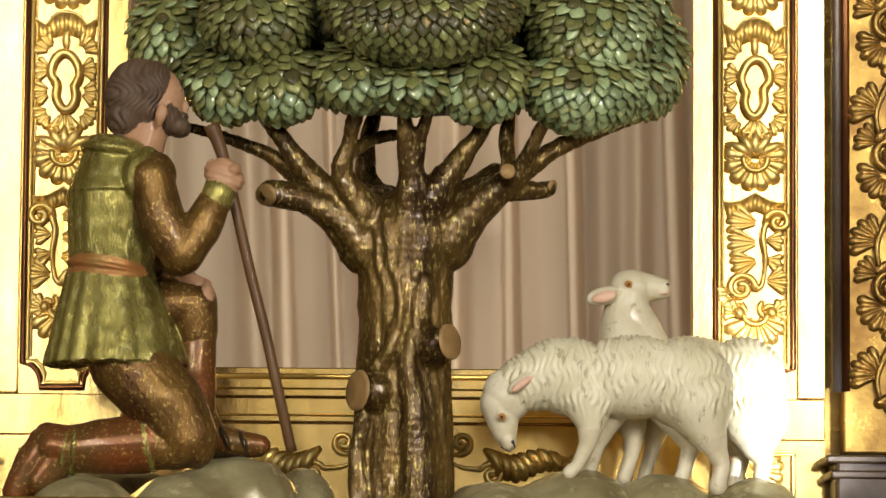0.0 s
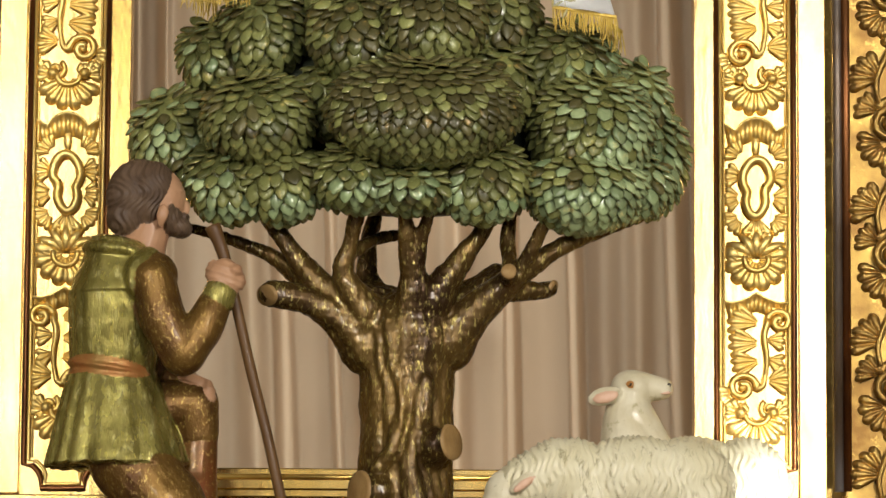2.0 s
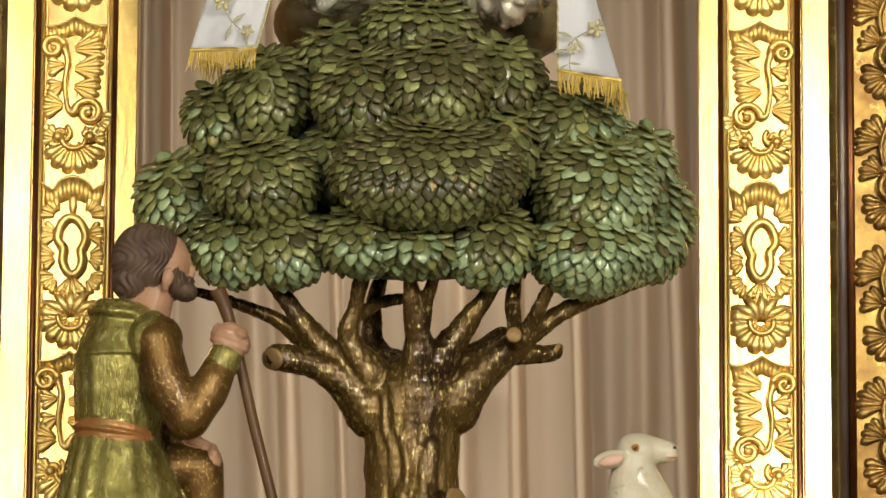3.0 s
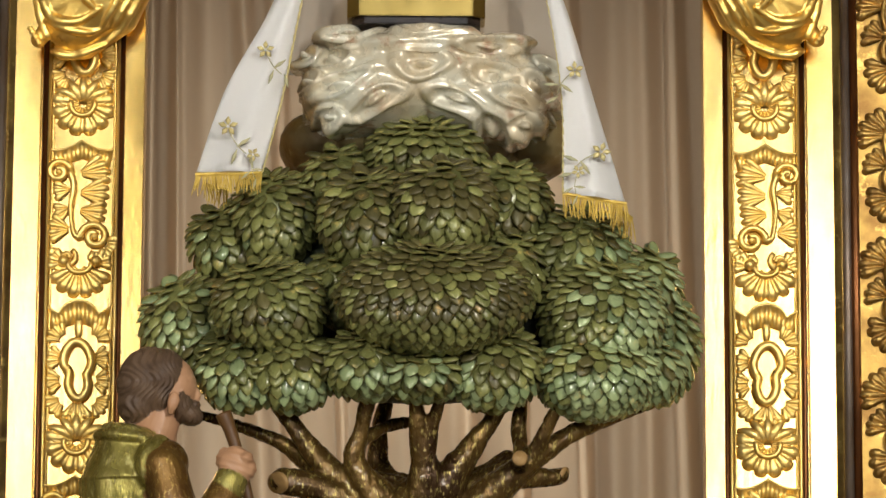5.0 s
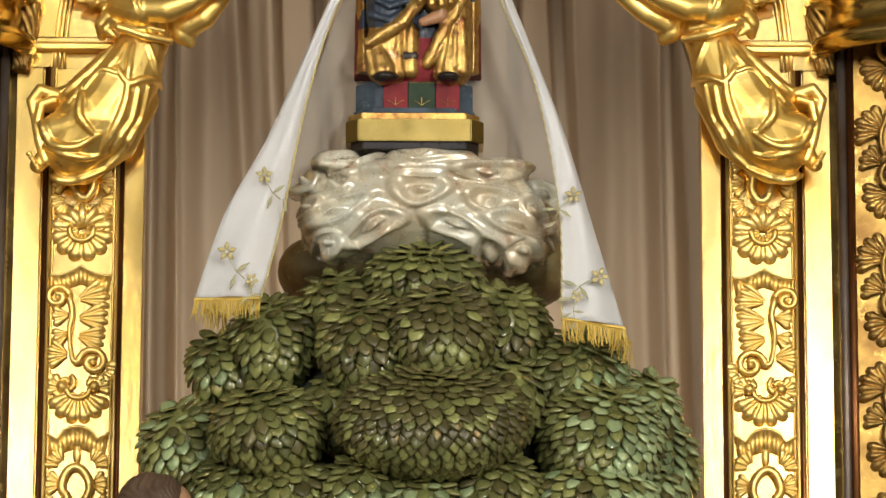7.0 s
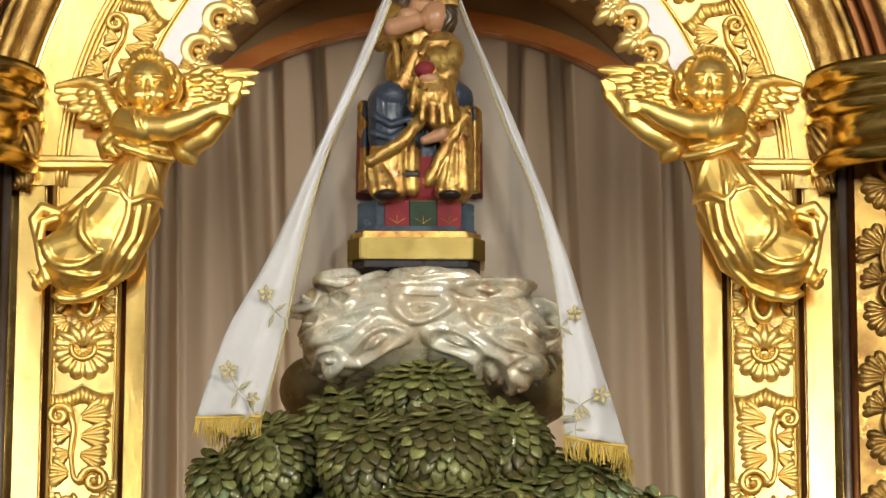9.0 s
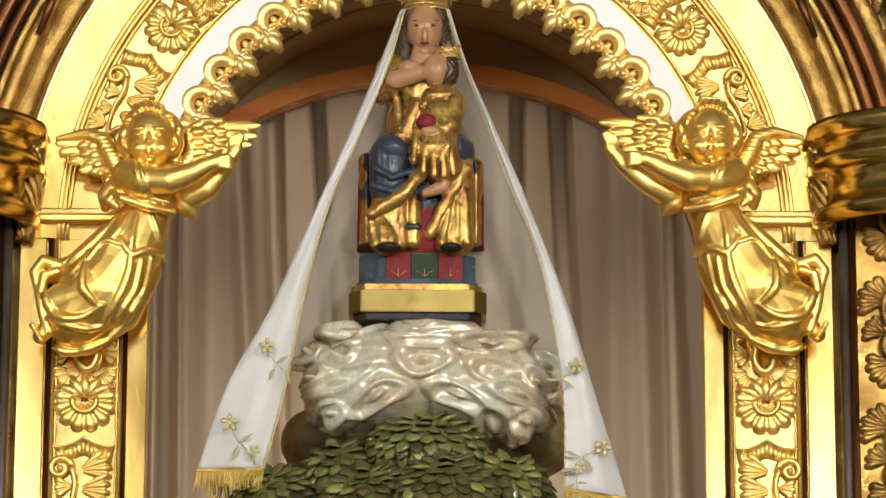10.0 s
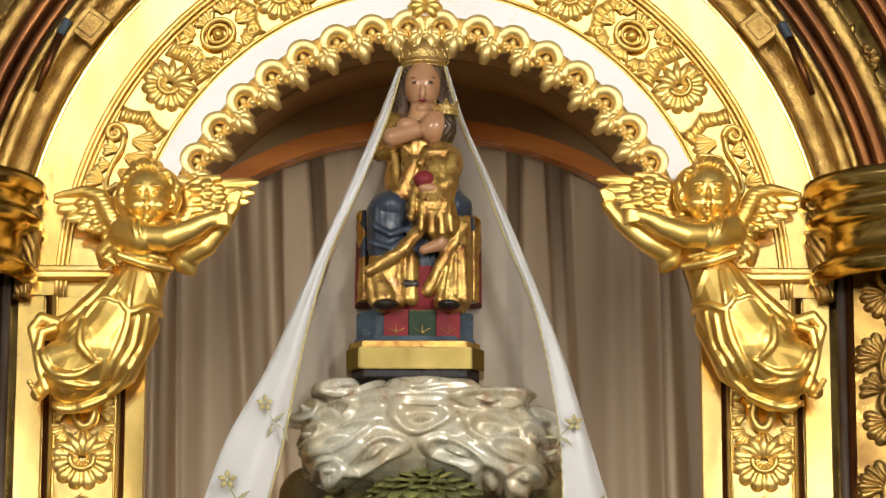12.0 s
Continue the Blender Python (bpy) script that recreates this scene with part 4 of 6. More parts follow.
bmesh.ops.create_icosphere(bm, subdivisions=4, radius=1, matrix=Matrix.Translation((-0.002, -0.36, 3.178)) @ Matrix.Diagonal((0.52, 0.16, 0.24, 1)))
ob = part("core", bm, LEAF_SHADE, None, "", True)
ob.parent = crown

# pearly cloud
CLOUDS = [egg((0.005, -0.40, 3.712), (0.312, 0.24, 0.112)), egg((0.015, -0.44, 3.775), (0.250, 0.21, 0.060)), egg((-0.10, -0.42, 3.665), (0.200, 0.21, 0.098), (0, -6, 0)), egg((0.13, -0.42, 3.655), (0.190, 0.21, 0.100), (0, 10, 0)), egg((0.24, -0.40, 3.690), (0.085, 0.17, 0.095)), egg((-0.21, -0.42, 3.665), (0.085, 0.17, 0.085))]
# knobs on its outline, then the bronzed back with its shade in the colour
CLOUDS += [egg((-0.27, -0.46, 3.758), (0.050, 0.07, 0.030), (0, -15, 0)), egg((-0.25, -0.50, 3.690), (0.050, 0.07, 0.034), (0, -20, 0)), egg((-0.20, -0.52, 3.598), (0.055, 0.07, 0.034)), egg((0.29, -0.46, 3.735), (0.045, 0.07, 0.045)), egg((0.295, -0.45, 3.640), (0.036, 0.07, 0.036)), egg((0.235, -0.50, 3.590), (0.060, 0.08, 0.040), (0, -20, 0)), egg((-0.19, -0.50, 3.803), (0.080, 0.08, 0.024)), egg((0.19, -0.50, 3.798), (0.090, 0.08, 0.026))]
CLOUDS += [egg((-0.245, -0.28, 3.585), (0.115, 0.15, 0.085), (0, 0, 0), 1), egg((0.26, -0.28, 3.590), (0.110, 0.15, 0.090), (0, 0, 0), 1), egg((0.0, -0.30, 3.585), (0.280, 0.20, 0.080), (0, 0, 0), 1)]
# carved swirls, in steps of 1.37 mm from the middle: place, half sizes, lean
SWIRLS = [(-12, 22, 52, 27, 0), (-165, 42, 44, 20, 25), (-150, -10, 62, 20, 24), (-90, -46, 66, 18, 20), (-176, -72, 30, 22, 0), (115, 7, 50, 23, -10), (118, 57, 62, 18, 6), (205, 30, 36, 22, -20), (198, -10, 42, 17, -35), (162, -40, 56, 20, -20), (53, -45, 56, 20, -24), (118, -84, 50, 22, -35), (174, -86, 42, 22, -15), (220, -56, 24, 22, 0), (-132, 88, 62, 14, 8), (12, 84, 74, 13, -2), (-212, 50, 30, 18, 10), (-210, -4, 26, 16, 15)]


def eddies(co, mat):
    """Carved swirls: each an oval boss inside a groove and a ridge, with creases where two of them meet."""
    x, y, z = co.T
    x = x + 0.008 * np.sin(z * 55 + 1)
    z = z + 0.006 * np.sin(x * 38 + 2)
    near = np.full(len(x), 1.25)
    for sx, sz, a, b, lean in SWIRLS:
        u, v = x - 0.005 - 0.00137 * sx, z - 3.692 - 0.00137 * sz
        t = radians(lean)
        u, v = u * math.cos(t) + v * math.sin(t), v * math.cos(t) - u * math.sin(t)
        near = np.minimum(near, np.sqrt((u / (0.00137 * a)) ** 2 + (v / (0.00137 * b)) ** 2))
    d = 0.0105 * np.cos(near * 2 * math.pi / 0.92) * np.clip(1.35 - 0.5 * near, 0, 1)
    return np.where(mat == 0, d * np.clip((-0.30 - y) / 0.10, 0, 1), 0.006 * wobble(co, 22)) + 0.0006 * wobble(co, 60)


cloud = blob("carved_cloud", CLOUDS, [CLOUD, CLOUD_BACK_SHADE], 0.0042, 3, eddies)
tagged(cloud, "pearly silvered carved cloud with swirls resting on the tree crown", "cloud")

# brass plinth and painted pedestal of the small enthroned figure
def chamfered(bm, x0, x1, y0, y1, z0, z1, cut, bevel=0.002):
    pts = [(x0 + cut, y0), (x1 - cut, y0), (x1, y0 + cut), (x1, y1), (x0, y1), (x0, y0 + cut)]
    lo = [bm.verts.new((x, y, z0)) for x, y in pts]
    hi = [bm.verts.new((x, y, z1)) for x, y in pts]
    bm.faces.new(lo[::-1])
    bm.faces.new(hi)
    for k in range(len(pts)):
        bm.faces.new((lo[k], lo[(k + 1) % 6], hi[(k + 1) % 6], hi[k]))
    bmesh.ops.bevel(bm, geom=bm.edges[:], offset=bevel, segments=2, affect="EDGES")
    return bm


Q = -0.56
plinth = thing("brass_plinth", "polished brass plinth on the cloud, black strip for the shaded gap below", "plinth", at=(-0.02, -0.56, 3.83))
# the black slab paints the shaded gap between the plinth's feet
for lo, hi, m, o, nm in ((668, 655, BLACK, 0.012, "foot"), (656, 618, BRASS, 0.0, "band")):
    join(part(nm, chamfered(bmesh.new(), -0.186 + o, 0.146 - o, Q - 0.02 + o, Q + 0.22, 3.925 - 0.0014 * (lo - 600), 3.925 - 0.0014 * (hi - 600), 0.0308), m), plinth)
pedestal = thing("painted_pedestal", "low pedestal painted in blue, red and green panels with gold edges", "pedestal", at=(-0.02, -0.56, 3.897))
ZP = 3.925
px = lambda y: ZP - 0.0014 * (y - 600)
join(part("gold_edge", chamfered(bmesh.new(), -0.18, 0.136, -0.575, -0.35, px(618), px(606), 0.0336), STATUE_GOLD), pedestal)
join(part("body", chamfered(bmesh.new(), -0.168, 0.125, -0.570, -0.36, px(606), px(596), 0.0476), BLUE_GREY), pedestal)
join(part("upper_body", chamfered(bmesh.new(), -0.163, 0.12, -0.562, -0.36, px(596), px(548), 0.0476), BLUE_GREY), pedestal)
for x0, x1, m, lb in ((680, 722, RED, "red painted panel"), (723, 769, GREEN, "green painted panel"), (770, 811, RED, "red painted panel")):
    panel = join(part("panel", box(bmesh.new(), (0.0014 * (x0 - 748.5), -0.567, px(601)), (0.0014 * (x1 - 748.5), -0.560, px(549)), 0.001), m, None, lb), pedestal)
    bm = bmesh.new()
    xc = 0.0014 * ((x0 + x1) / 2 - 748.5)
    for a in (-50, 0, 50):
        q = Vector((math.sin(radians(a)), 0, math.cos(radians(a))))
        tube(bm, spline([Vector((xc, -0.569, px(592))), Vector((xc, -0.569, px(592))) + q * 0.010, Vector((xc + 0.004 * a / 50, -0.569, px(592))) + q * 0.020], 4), 0.0008, 5)
    tube(bm, [(0.0014 * (x0 - 747), -0.569, px(552)), (0.0014 * (x1 - 750), -0.569, px(552))], 0.0006, 5)
    ob = part("painted_scroll", bm, STATUE_GOLD)
    ob.parent = panel
    tagged(ob, kind="stuff")

# enthroned figure with a child, carved in one block
FIGURE = []
# hair, flesh, gold robe, blue mantle, dark red throne, black
FIGURE += [egg((-0.005, -0.51, 4.578), (0.0434, 0.045, 0.0616), (0, 0, 0), 1), egg((-0.005, -0.48, 4.602), (0.0588, 0.052, 0.0700), (0, 0, 0), 0), egg((-0.005, -0.556, 4.548), (0.0070, 0.007, 0.0168), (0, 0, 0), 1), egg((-0.022, -0.548, 4.574), (0.0085, 0.005, 0.0034), (0, 0, 0), 5), egg((0.013, -0.548, 4.574), (0.0085, 0.005, 0.0034), (0, 0, 0), 5), egg((-0.023, -0.545, 4.587), (0.0130, 0.005, 0.0020), (0, 8, 0), 0), egg((0.014, -0.545, 4.587), (0.0130, 0.005, 0.0020), (0, -8, 0), 0), egg((-0.005, -0.551, 4.528), (0.0126, 0.006, 0.0039), (0, 0, 0), 4), egg((-0.005, -0.532, 4.512), (0.0150, 0.012, 0.0098), (0, 0, 0), 1)]
FIGURE += [*chain([((-0.05, -0.49, 4.587), 0.0168), ((-0.06, -0.48, 4.51), 0.0196), ((-0.068, -0.47, 4.448), 0.0140)], 0), *chain([((0.04, -0.49, 4.588), 0.0168), ((0.051, -0.48, 4.518), 0.0168)], 0)]
FIGURE += [*chain([((-0.005, -0.5, 4.526), 0.0308), ((-0.005, -0.5, 4.475), 0.0420)], 1)]
FIGURE += [egg((-0.013, -0.49, 4.42), (0.0868, 0.07, 0.0868), (0, 0, 0), 2), egg((-0.008, -0.49, 4.341), (0.0924, 0.08, 0.0840), (0, 0, 0), 2)]
FIGURE += [*chain([((-0.085, -0.5, 4.475), 0.0392), ((-0.109, -0.53, 4.408), 0.0308), ((-0.071, -0.56, 4.421), 0.0224)], 2)]
FIGURE += [*chain([((-0.077, -0.575, 4.426), 0.0238), ((-0.022, -0.58, 4.441), 0.0210)], 1), egg((-0.04, -0.575, 4.457), (0.0280, 0.022, 0.0196), (0, 0, 0), 1)]
# lap and skirts
FIGURE += [egg((-0.083, -0.56, 4.246), (0.0504, 0.07, 0.0476), (0, 0, 0), 3), egg((0.068, -0.55, 4.25), (0.0504, 0.07, 0.0476), (0, 0, 0), 3), egg((-0.015, -0.5, 4.237), (0.1260, 0.09, 0.0616), (0, 0, 0), 3)]
FIGURE += [*chain([((-0.089, -0.57, 4.235), 0.0518), ((-0.085, -0.565, 4.148), 0.0532)], 3), *chain([((-0.083, -0.56, 4.135), 0.0518), ((-0.085, -0.55, 4.039), 0.0546)], 2), *chain([((0.07, -0.56, 4.221), 0.0420), ((0.079, -0.55, 4.139), 0.0420), ((0.068, -0.55, 4.033), 0.0504)], 2)]
FIGURE += [*chain([((-0.014, -0.52, 4.189), 0.0672), ((-0.011, -0.51, 4.121), 0.0700)], 3), *chain([((-0.011, -0.505, 4.115), 0.0700), ((-0.011, -0.51, 4.043), 0.0756)], 4)]
FIGURE += [*chain([((-0.13, -0.605, 4.081), 0.0154), ((-0.055, -0.615, 4.128), 0.0182), ((-0.008, -0.61, 4.186), 0.0168)], 2), *chain([((0.011, -0.585, 4.038), 0.0154), ((0.047, -0.59, 4.114), 0.0168), ((0.095, -0.58, 4.202), 0.0168)], 2)]
FIGURE += [*chain([((-0.116, -0.585, 4.086), 0.0224), ((-0.095, -0.585, 4.016), 0.0336)], 2), *chain([((-0.032, -0.575, 4.118), 0.0224), ((-0.031, -0.575, 4.022), 0.0210)], 2), *chain([((-0.062, -0.585, 4.072), 0.0168), ((-0.06, -0.585, 4.016), 0.0196)], 2)]
FIGURE += [egg((-0.032, -0.592, 4.054), (0.0210, 0.006, 0.0112), (0, 0, 0), 5), egg((-0.091, -0.6, 3.998), (0.0308, 0.03, 0.0126), (0, 0, 0), 5), egg((0.061, -0.6, 3.999), (0.0280, 0.03, 0.0126), (0, 0, 0), 5)]
# child
FIGURE += [egg((0.023, -0.565, 4.456), (0.0350, 0.034, 0.0420), (0, 15, 0), 1), egg((0.051, -0.555, 4.455), (0.0280, 0.034, 0.0448), (0, 5, 0), 6)]
FIGURE += [egg((0.037, -0.57, 4.361), (0.0588, 0.05, 0.0560), (0, 0, 0), 2), *chain([((0.026, -0.59, 4.327), 0.0504), ((0.02, -0.595, 4.24), 0.0616), ((0.04, -0.59, 4.199), 0.0448)], 2)]
FIGURE += [*chain([((0.067, -0.6, 4.36), 0.0238), ((0.06, -0.62, 4.297), 0.0210), ((0.015, -0.635, 4.278), 0.0168)], 2), egg((-0.001, -0.64, 4.301), (0.0252, 0.020, 0.0210), (0, 0, 0), 4), egg((0.01, -0.645, 4.278), (0.0238, 0.012, 0.0112), (0, 0, 0), 1)]
FIGURE += [*chain([((-0.022, -0.6, 4.352), 0.0224), ((-0.04, -0.6, 4.309), 0.0210), ((-0.05, -0.6, 4.274), 0.0168)], 2), *chain([((-0.053, -0.6, 4.281), 0.0140), ((-0.108, -0.605, 4.253), 0.0098)], 2)]
FIGURE += [*chain([((-0.022, -0.635, 4.278), 0.0070), ((-0.031, -0.64, 4.206), 0.0098)], 2), *chain([((-0.004, -0.643, 4.255), 0.0070), ((-0.008, -0.642, 4.177), 0.0098)], 2), *chain([((0.017, -0.645, 4.251), 0.0070), ((0.018, -0.643, 4.17), 0.0098)], 2), *chain([((0.037, -0.643, 4.255), 0.0070), ((0.043, -0.638, 4.169), 0.0098)], 2), *chain([((0.056, -0.635, 4.264), 0.0070), ((0.066, -0.628, 4.177), 0.0084)], 2)]
FIGURE += [*chain([((-0.012, -0.625, 4.345), 0.0070), ((0.007, -0.615, 4.376), 0.0070), ((0.053, -0.61, 4.381), 0.0070)], 2), *chain([((-0.073, -0.56, 4.385), 0.0098), ((-0.063, -0.57, 4.303), 0.0112)], 2), *chain([((-0.05, -0.565, 4.394), 0.0084), ((-0.04, -0.585, 4.328), 0.0098)], 2)]
FIGURE += [*chain([((-0.123, -0.612, 4.192), 0.0084), ((-0.082, -0.622, 4.168), 0.0084), ((-0.039, -0.615, 4.184), 0.0084)], 3), *chain([((-0.129, -0.608, 4.151), 0.0084), ((-0.082, -0.62, 4.134), 0.0084), ((-0.035, -0.61, 4.162), 0.0084)], 3)]
FIGURE += [*chain([((-0.134, -0.595, 4.07), 0.0084), ((-0.12, -0.6, 4.005), 0.0112)], 2), *chain([((0.054, -0.59, 4.1), 0.0084), ((0.038, -0.595, 4.014), 0.0126)], 2), *chain([((0.092, -0.585, 4.144), 0.0098), ((0.098, -0.585, 4.017), 0.0126)], 2), *chain([((0.076, -0.59, 4.128), 0.0070), ((0.075, -0.592, 4.029), 0.0098)], 2)]
FIGURE += [*chain([((0.043, -0.6, 4.189), 0.0196), ((0.04, -0.6, 4.151), 0.0168), ((-0.001, -0.615, 4.131), 0.0112)], 1)]
# throne
FIGURE += [("f", (-0.145, -0.46, 4.027), 0.0238, (-0.146, -0.46, 4.255), 0.0196, 3.2, 4), ("f", (0.121, -0.46, 4.028), 0.0210, (0.121, -0.46, 4.242), 0.0182, 3.2, 4), egg((-0.151, -0.49, 4.247), (0.0168, 0.02, 0.0196), (0, 0, 0), 2), egg((0.121, -0.49, 4.234), (0.0168, 0.02, 0.0196), (0, 0, 0), 2), egg((-0.148, -0.49, 4.208), (0.0182, 0.02, 0.0140), (0, 0, 0), 2), egg((0.121, -0.49, 4.191), (0.0182, 0.02, 0.0140), (0, 0, 0), 2)]
FIGURE += [egg((-0.014, -0.44, 4.139), (0.1400, 0.06, 0.1260), (0, 0, 0), 4)]


def drapery(co, mat):
    x, y, z = co.T
    d = np.where((mat == 2) | (mat == 3), 0.0030 * (0.5 - np.abs(np.sin(x * 110 + 0.5 * np.sin(z * 14) + 0.5 * np.sin(z * 7 + 2)))) * (0.7 + 0.5 * wobble(co, 12)) + 0.001 * wobble(co, 90), 0.0)
    return np.where((mat == 0) | (mat == 6), 0.0012 * np.sin(x * 500 + 5 * np.sin(z * 90)), d)


figure = blob("enthroned_statue", FIGURE, [HAIR, OLD_SKIN, STATUE_GOLD, BLUE, RED, BLACK, DARK_WOOD], 0.0023, 2, drapery)
tagged(figure, "small polychrome enthroned wooden statue in worn gold and blue robes", "statue")


def diadem(name, label, centre, radius, high, points, depth=0.8):
    c = thing(name, label, "crown", at=centre)
    bm = bmesh.new()
    prev = None
    n = points * 8
    rings = [[], [], []]
    for k in range(n):
        a = 2 * math.pi * k / n
        up = high * (0.62 + 0.38 * abs(math.cos(a * points / 2)) ** 3)
        for i, (r, z) in enumerate(((radius * 0.93, 0), (radius, high * 0.45), (radius * 1.1, up))):
            rings[i].append(bm.verts.new((centre[0] + r * math.sin(a), centre[1] - r * depth * math.cos(a), centre[2] + z)))
    for a, b in zip(rings, rings[1:]):
        for k in range(n):
            bm.faces.new((a[k], a[(k + 1) % n], b[(k + 1) % n], b[k]))
    bmesh.ops.solidify(bm, geom=bm.faces[:], thickness=0.0015)
    join(part("band", bm, GOLD_PALE, None, "", True), c)
    for k in range(points * 2):
        a = 2 * math.pi * k / (points * 2)
        p = Vector((centre[0] + radius * 1.1 * math.sin(a), centre[1] - radius * 1.1 * depth * math.cos(a), centre[2] + high * (1.0 if k % 2 == 0 else 0.66)))
        b2 = bmesh.new()
        bmesh.ops.create_icosphere(b2, subdivisions=2, radius=high * 0.09, matrix=Matrix.Translation(p))
        join(part("finial", b2, GOLD_PALE, None, "", True), c)
        p2 = p * 1.0
        p2.z = centre[2] + high * 0.4
        b2 = tube(bmesh.new(), [p2 + Vector((high * 0.16 * math.sin(t) * math.cos(a), high * 0.16 * math.sin(t) * math.sin(a) - 0.002, high * 0.16 * math.cos(t))) for t in (0.55 * k2 for k2 in range(10))], 0.0011, 5)
        join(part("filigree", b2, GOLD_PALE, None, "", True), c)
    for z, r in ((0.0, 0.94), (0.14, 0.97)):
        b2 = tube(bmesh.new(), [(centre[0] + radius * r * math.sin(a), centre[1] - radius * r * depth * math.cos(a), centre[2] + high * z) for a in (2 * math.pi * k / 40 for k in range(41))], 0.0016, 6)
        join(part("rim", b2, GOLD_PALE, None, "", True), c)
    return c


diadem("crown", "small openwork gold crown on the enthroned statue", (-0.002, -0.49, 4.628), 0.0560, 0.0672, 8)
diadem("child_crown", "tiny gold crown on the carved child", (0.053, -0.56, 4.486), 0.0280, 0.0336, 6)

# white silk mantle: two falls of cloth from the statue's head, grey lining behind
mantle = thing("mantle", "white silk mantle with gold embroidery and fringe draped over the statue", "cloth", at=(-0.005, -0.5, 4.613))


def cloth(name, outer_edge, inner_edge, mat, label, ripple=0.006, thick=0.003, n=14):
    """A hanging sheet between two edge curves."""
    a, b = spline(outer_edge, 8), spline(inner_edge, 8)
    bm = bmesh.new()
    rows = []
    for j, (p, q) in enumerate(zip(a, b)):
        row = []
        for i in range(n + 1):
            f = i / n
            v = p.lerp(q, f)
            v.y += -0.03 * math.sin(math.pi * f) * min(1, j / 12) + ripple * math.sin(f * 9 + j * 0.12)
            row.append(bm.verts.new(v))
        rows.append(row)
    for r0, r1 in zip(rows, rows[1:]):
        for k in range(n):
            bm.faces.new((r0[k], r0[k + 1], r1[k + 1], r1[k]))
    bmesh.ops.solidify(bm, geom=bm.faces[:], thickness=thick)
    bmesh.ops.recalc_face_normals(bm, faces=bm.faces)
    return join(part(name, bm, mat, None, label, True), mantle)


WL = [(-0.065, -0.52, 4.624), (-0.123, -0.55, 4.46), (-0.193, -0.58, 4.279), (-0.279, -0.62, 4.062), (-0.375, -0.66, 3.823), (-0.468, -0.68, 3.641), (-0.535, -0.68, 3.437)]
WR = [(-0.055, -0.53, 4.621), (-0.093, -0.56, 4.471), (-0.156, -0.6, 4.294), (-0.226, -0.64, 4.114), (-0.282, -0.68, 3.894), (-0.335, -0.7, 3.61), (-0.378, -0.72, 3.432)]
EL = [(0.048, -0.53, 4.622), (0.088, -0.56, 4.472), (0.138, -0.6, 4.324), (0.2, -0.64, 4.143), (0.269, -0.68, 3.952), (0.322, -0.7, 3.654), (0.326, -0.72, 3.386)]
ER = [(0.056, -0.52, 4.625), (0.098, -0.55, 4.475), (0.158, -0.58, 4.323), (0.233, -0.62, 4.135), (0.337, -0.66, 3.846), (0.403, -0.68, 3.618), (0.476, -0.68, 3.371)]
cloth("west_fall", WL, WR, SILK, "white silk fall with embroidered sprigs")
cloth("east_fall", EL, ER, SILK, "white silk fall with embroidered sprigs")
cloth("lining", [(-0.061, -0.47, 4.64), (-0.086, -0.44, 4.508), (-0.155, -0.42, 4.346), (-0.223, -0.42, 4.172), (-0.29, -0.42, 3.958), (-0.316, -0.42, 3.83), (-0.328, -0.42, 3.732)], [(0.054, -0.47, 4.641), (0.085, -0.44, 4.508), (0.138, -0.42, 4.376), (0.204, -0.42, 4.203), (0.277, -0.42, 4.017), (0.324, -0.42, 3.833), (0.337, -0.42, 3.734)], VEIL, "grey-beige lining of the mantle", 0.012, 0.003, 40)
for edge, nm in ((WR, "braid"), (EL, "braid")):
    pts = [p + Vector((0.0, -0.004, 0)) for p in spline(edge, 40)]
    bm = bmesh.new()
    for ph in (0, math.pi):
        tube(bm, [p + Vector((0.0014 * math.cos(k * 0.9 + ph), 0.0014 * math.sin(k * 0.9 + ph), 0)) for k, p in enumerate(pts)], 0.0017, 5)
    join(part(nm, bm, THREAD_PALE, None, "twisted pale gold cord along the cloth edge", True), mantle)

rng = random.Random(5)


def fringe(a, b, count, long):
    bm = bmesh.new()
    a, b = Vector(a), Vector(b)
    for k in range(count):
        p = a.lerp(b, k / (count - 1)) + Vector((0, -0.003 - 0.002 * rng.random(), 0))
        d = Vector((rng.uniform(-0.25, 0.25), rng.uniform(-0.2, 0.1), -1)).normalized()
        l = long * rng.uniform(0.75, 1.1)
        tube(bm, [p, p + d * l * 0.5 + Vector((rng.uniform(-1, 1) * 0.002, 0, 0)), p + d * l], [0.0016, 0.0018, 0.0010], 5)
    tube(bm, [a + Vector((0, -0.004, 0.002)), b + Vector((0, -0.004, 0.002))], 0.0045, 6)
    return join(part("fringe", bm, THREAD, None, "gold thread fringe"), mantle)


fringe((-0.535, -0.69, 3.432), (-0.378, -0.73, 3.428), 60, 0.0476)
fringe((0.326, -0.73, 3.383), (0.476, -0.69, 3.367), 56, 0.0532)
fringe((0.449, -0.66, 3.367), (0.493, -0.62, 3.345), 20, 0.0560)
fringe((-0.517, -0.64, 3.417), (-0.462, -0.62, 3.408), 20, 0.0420)


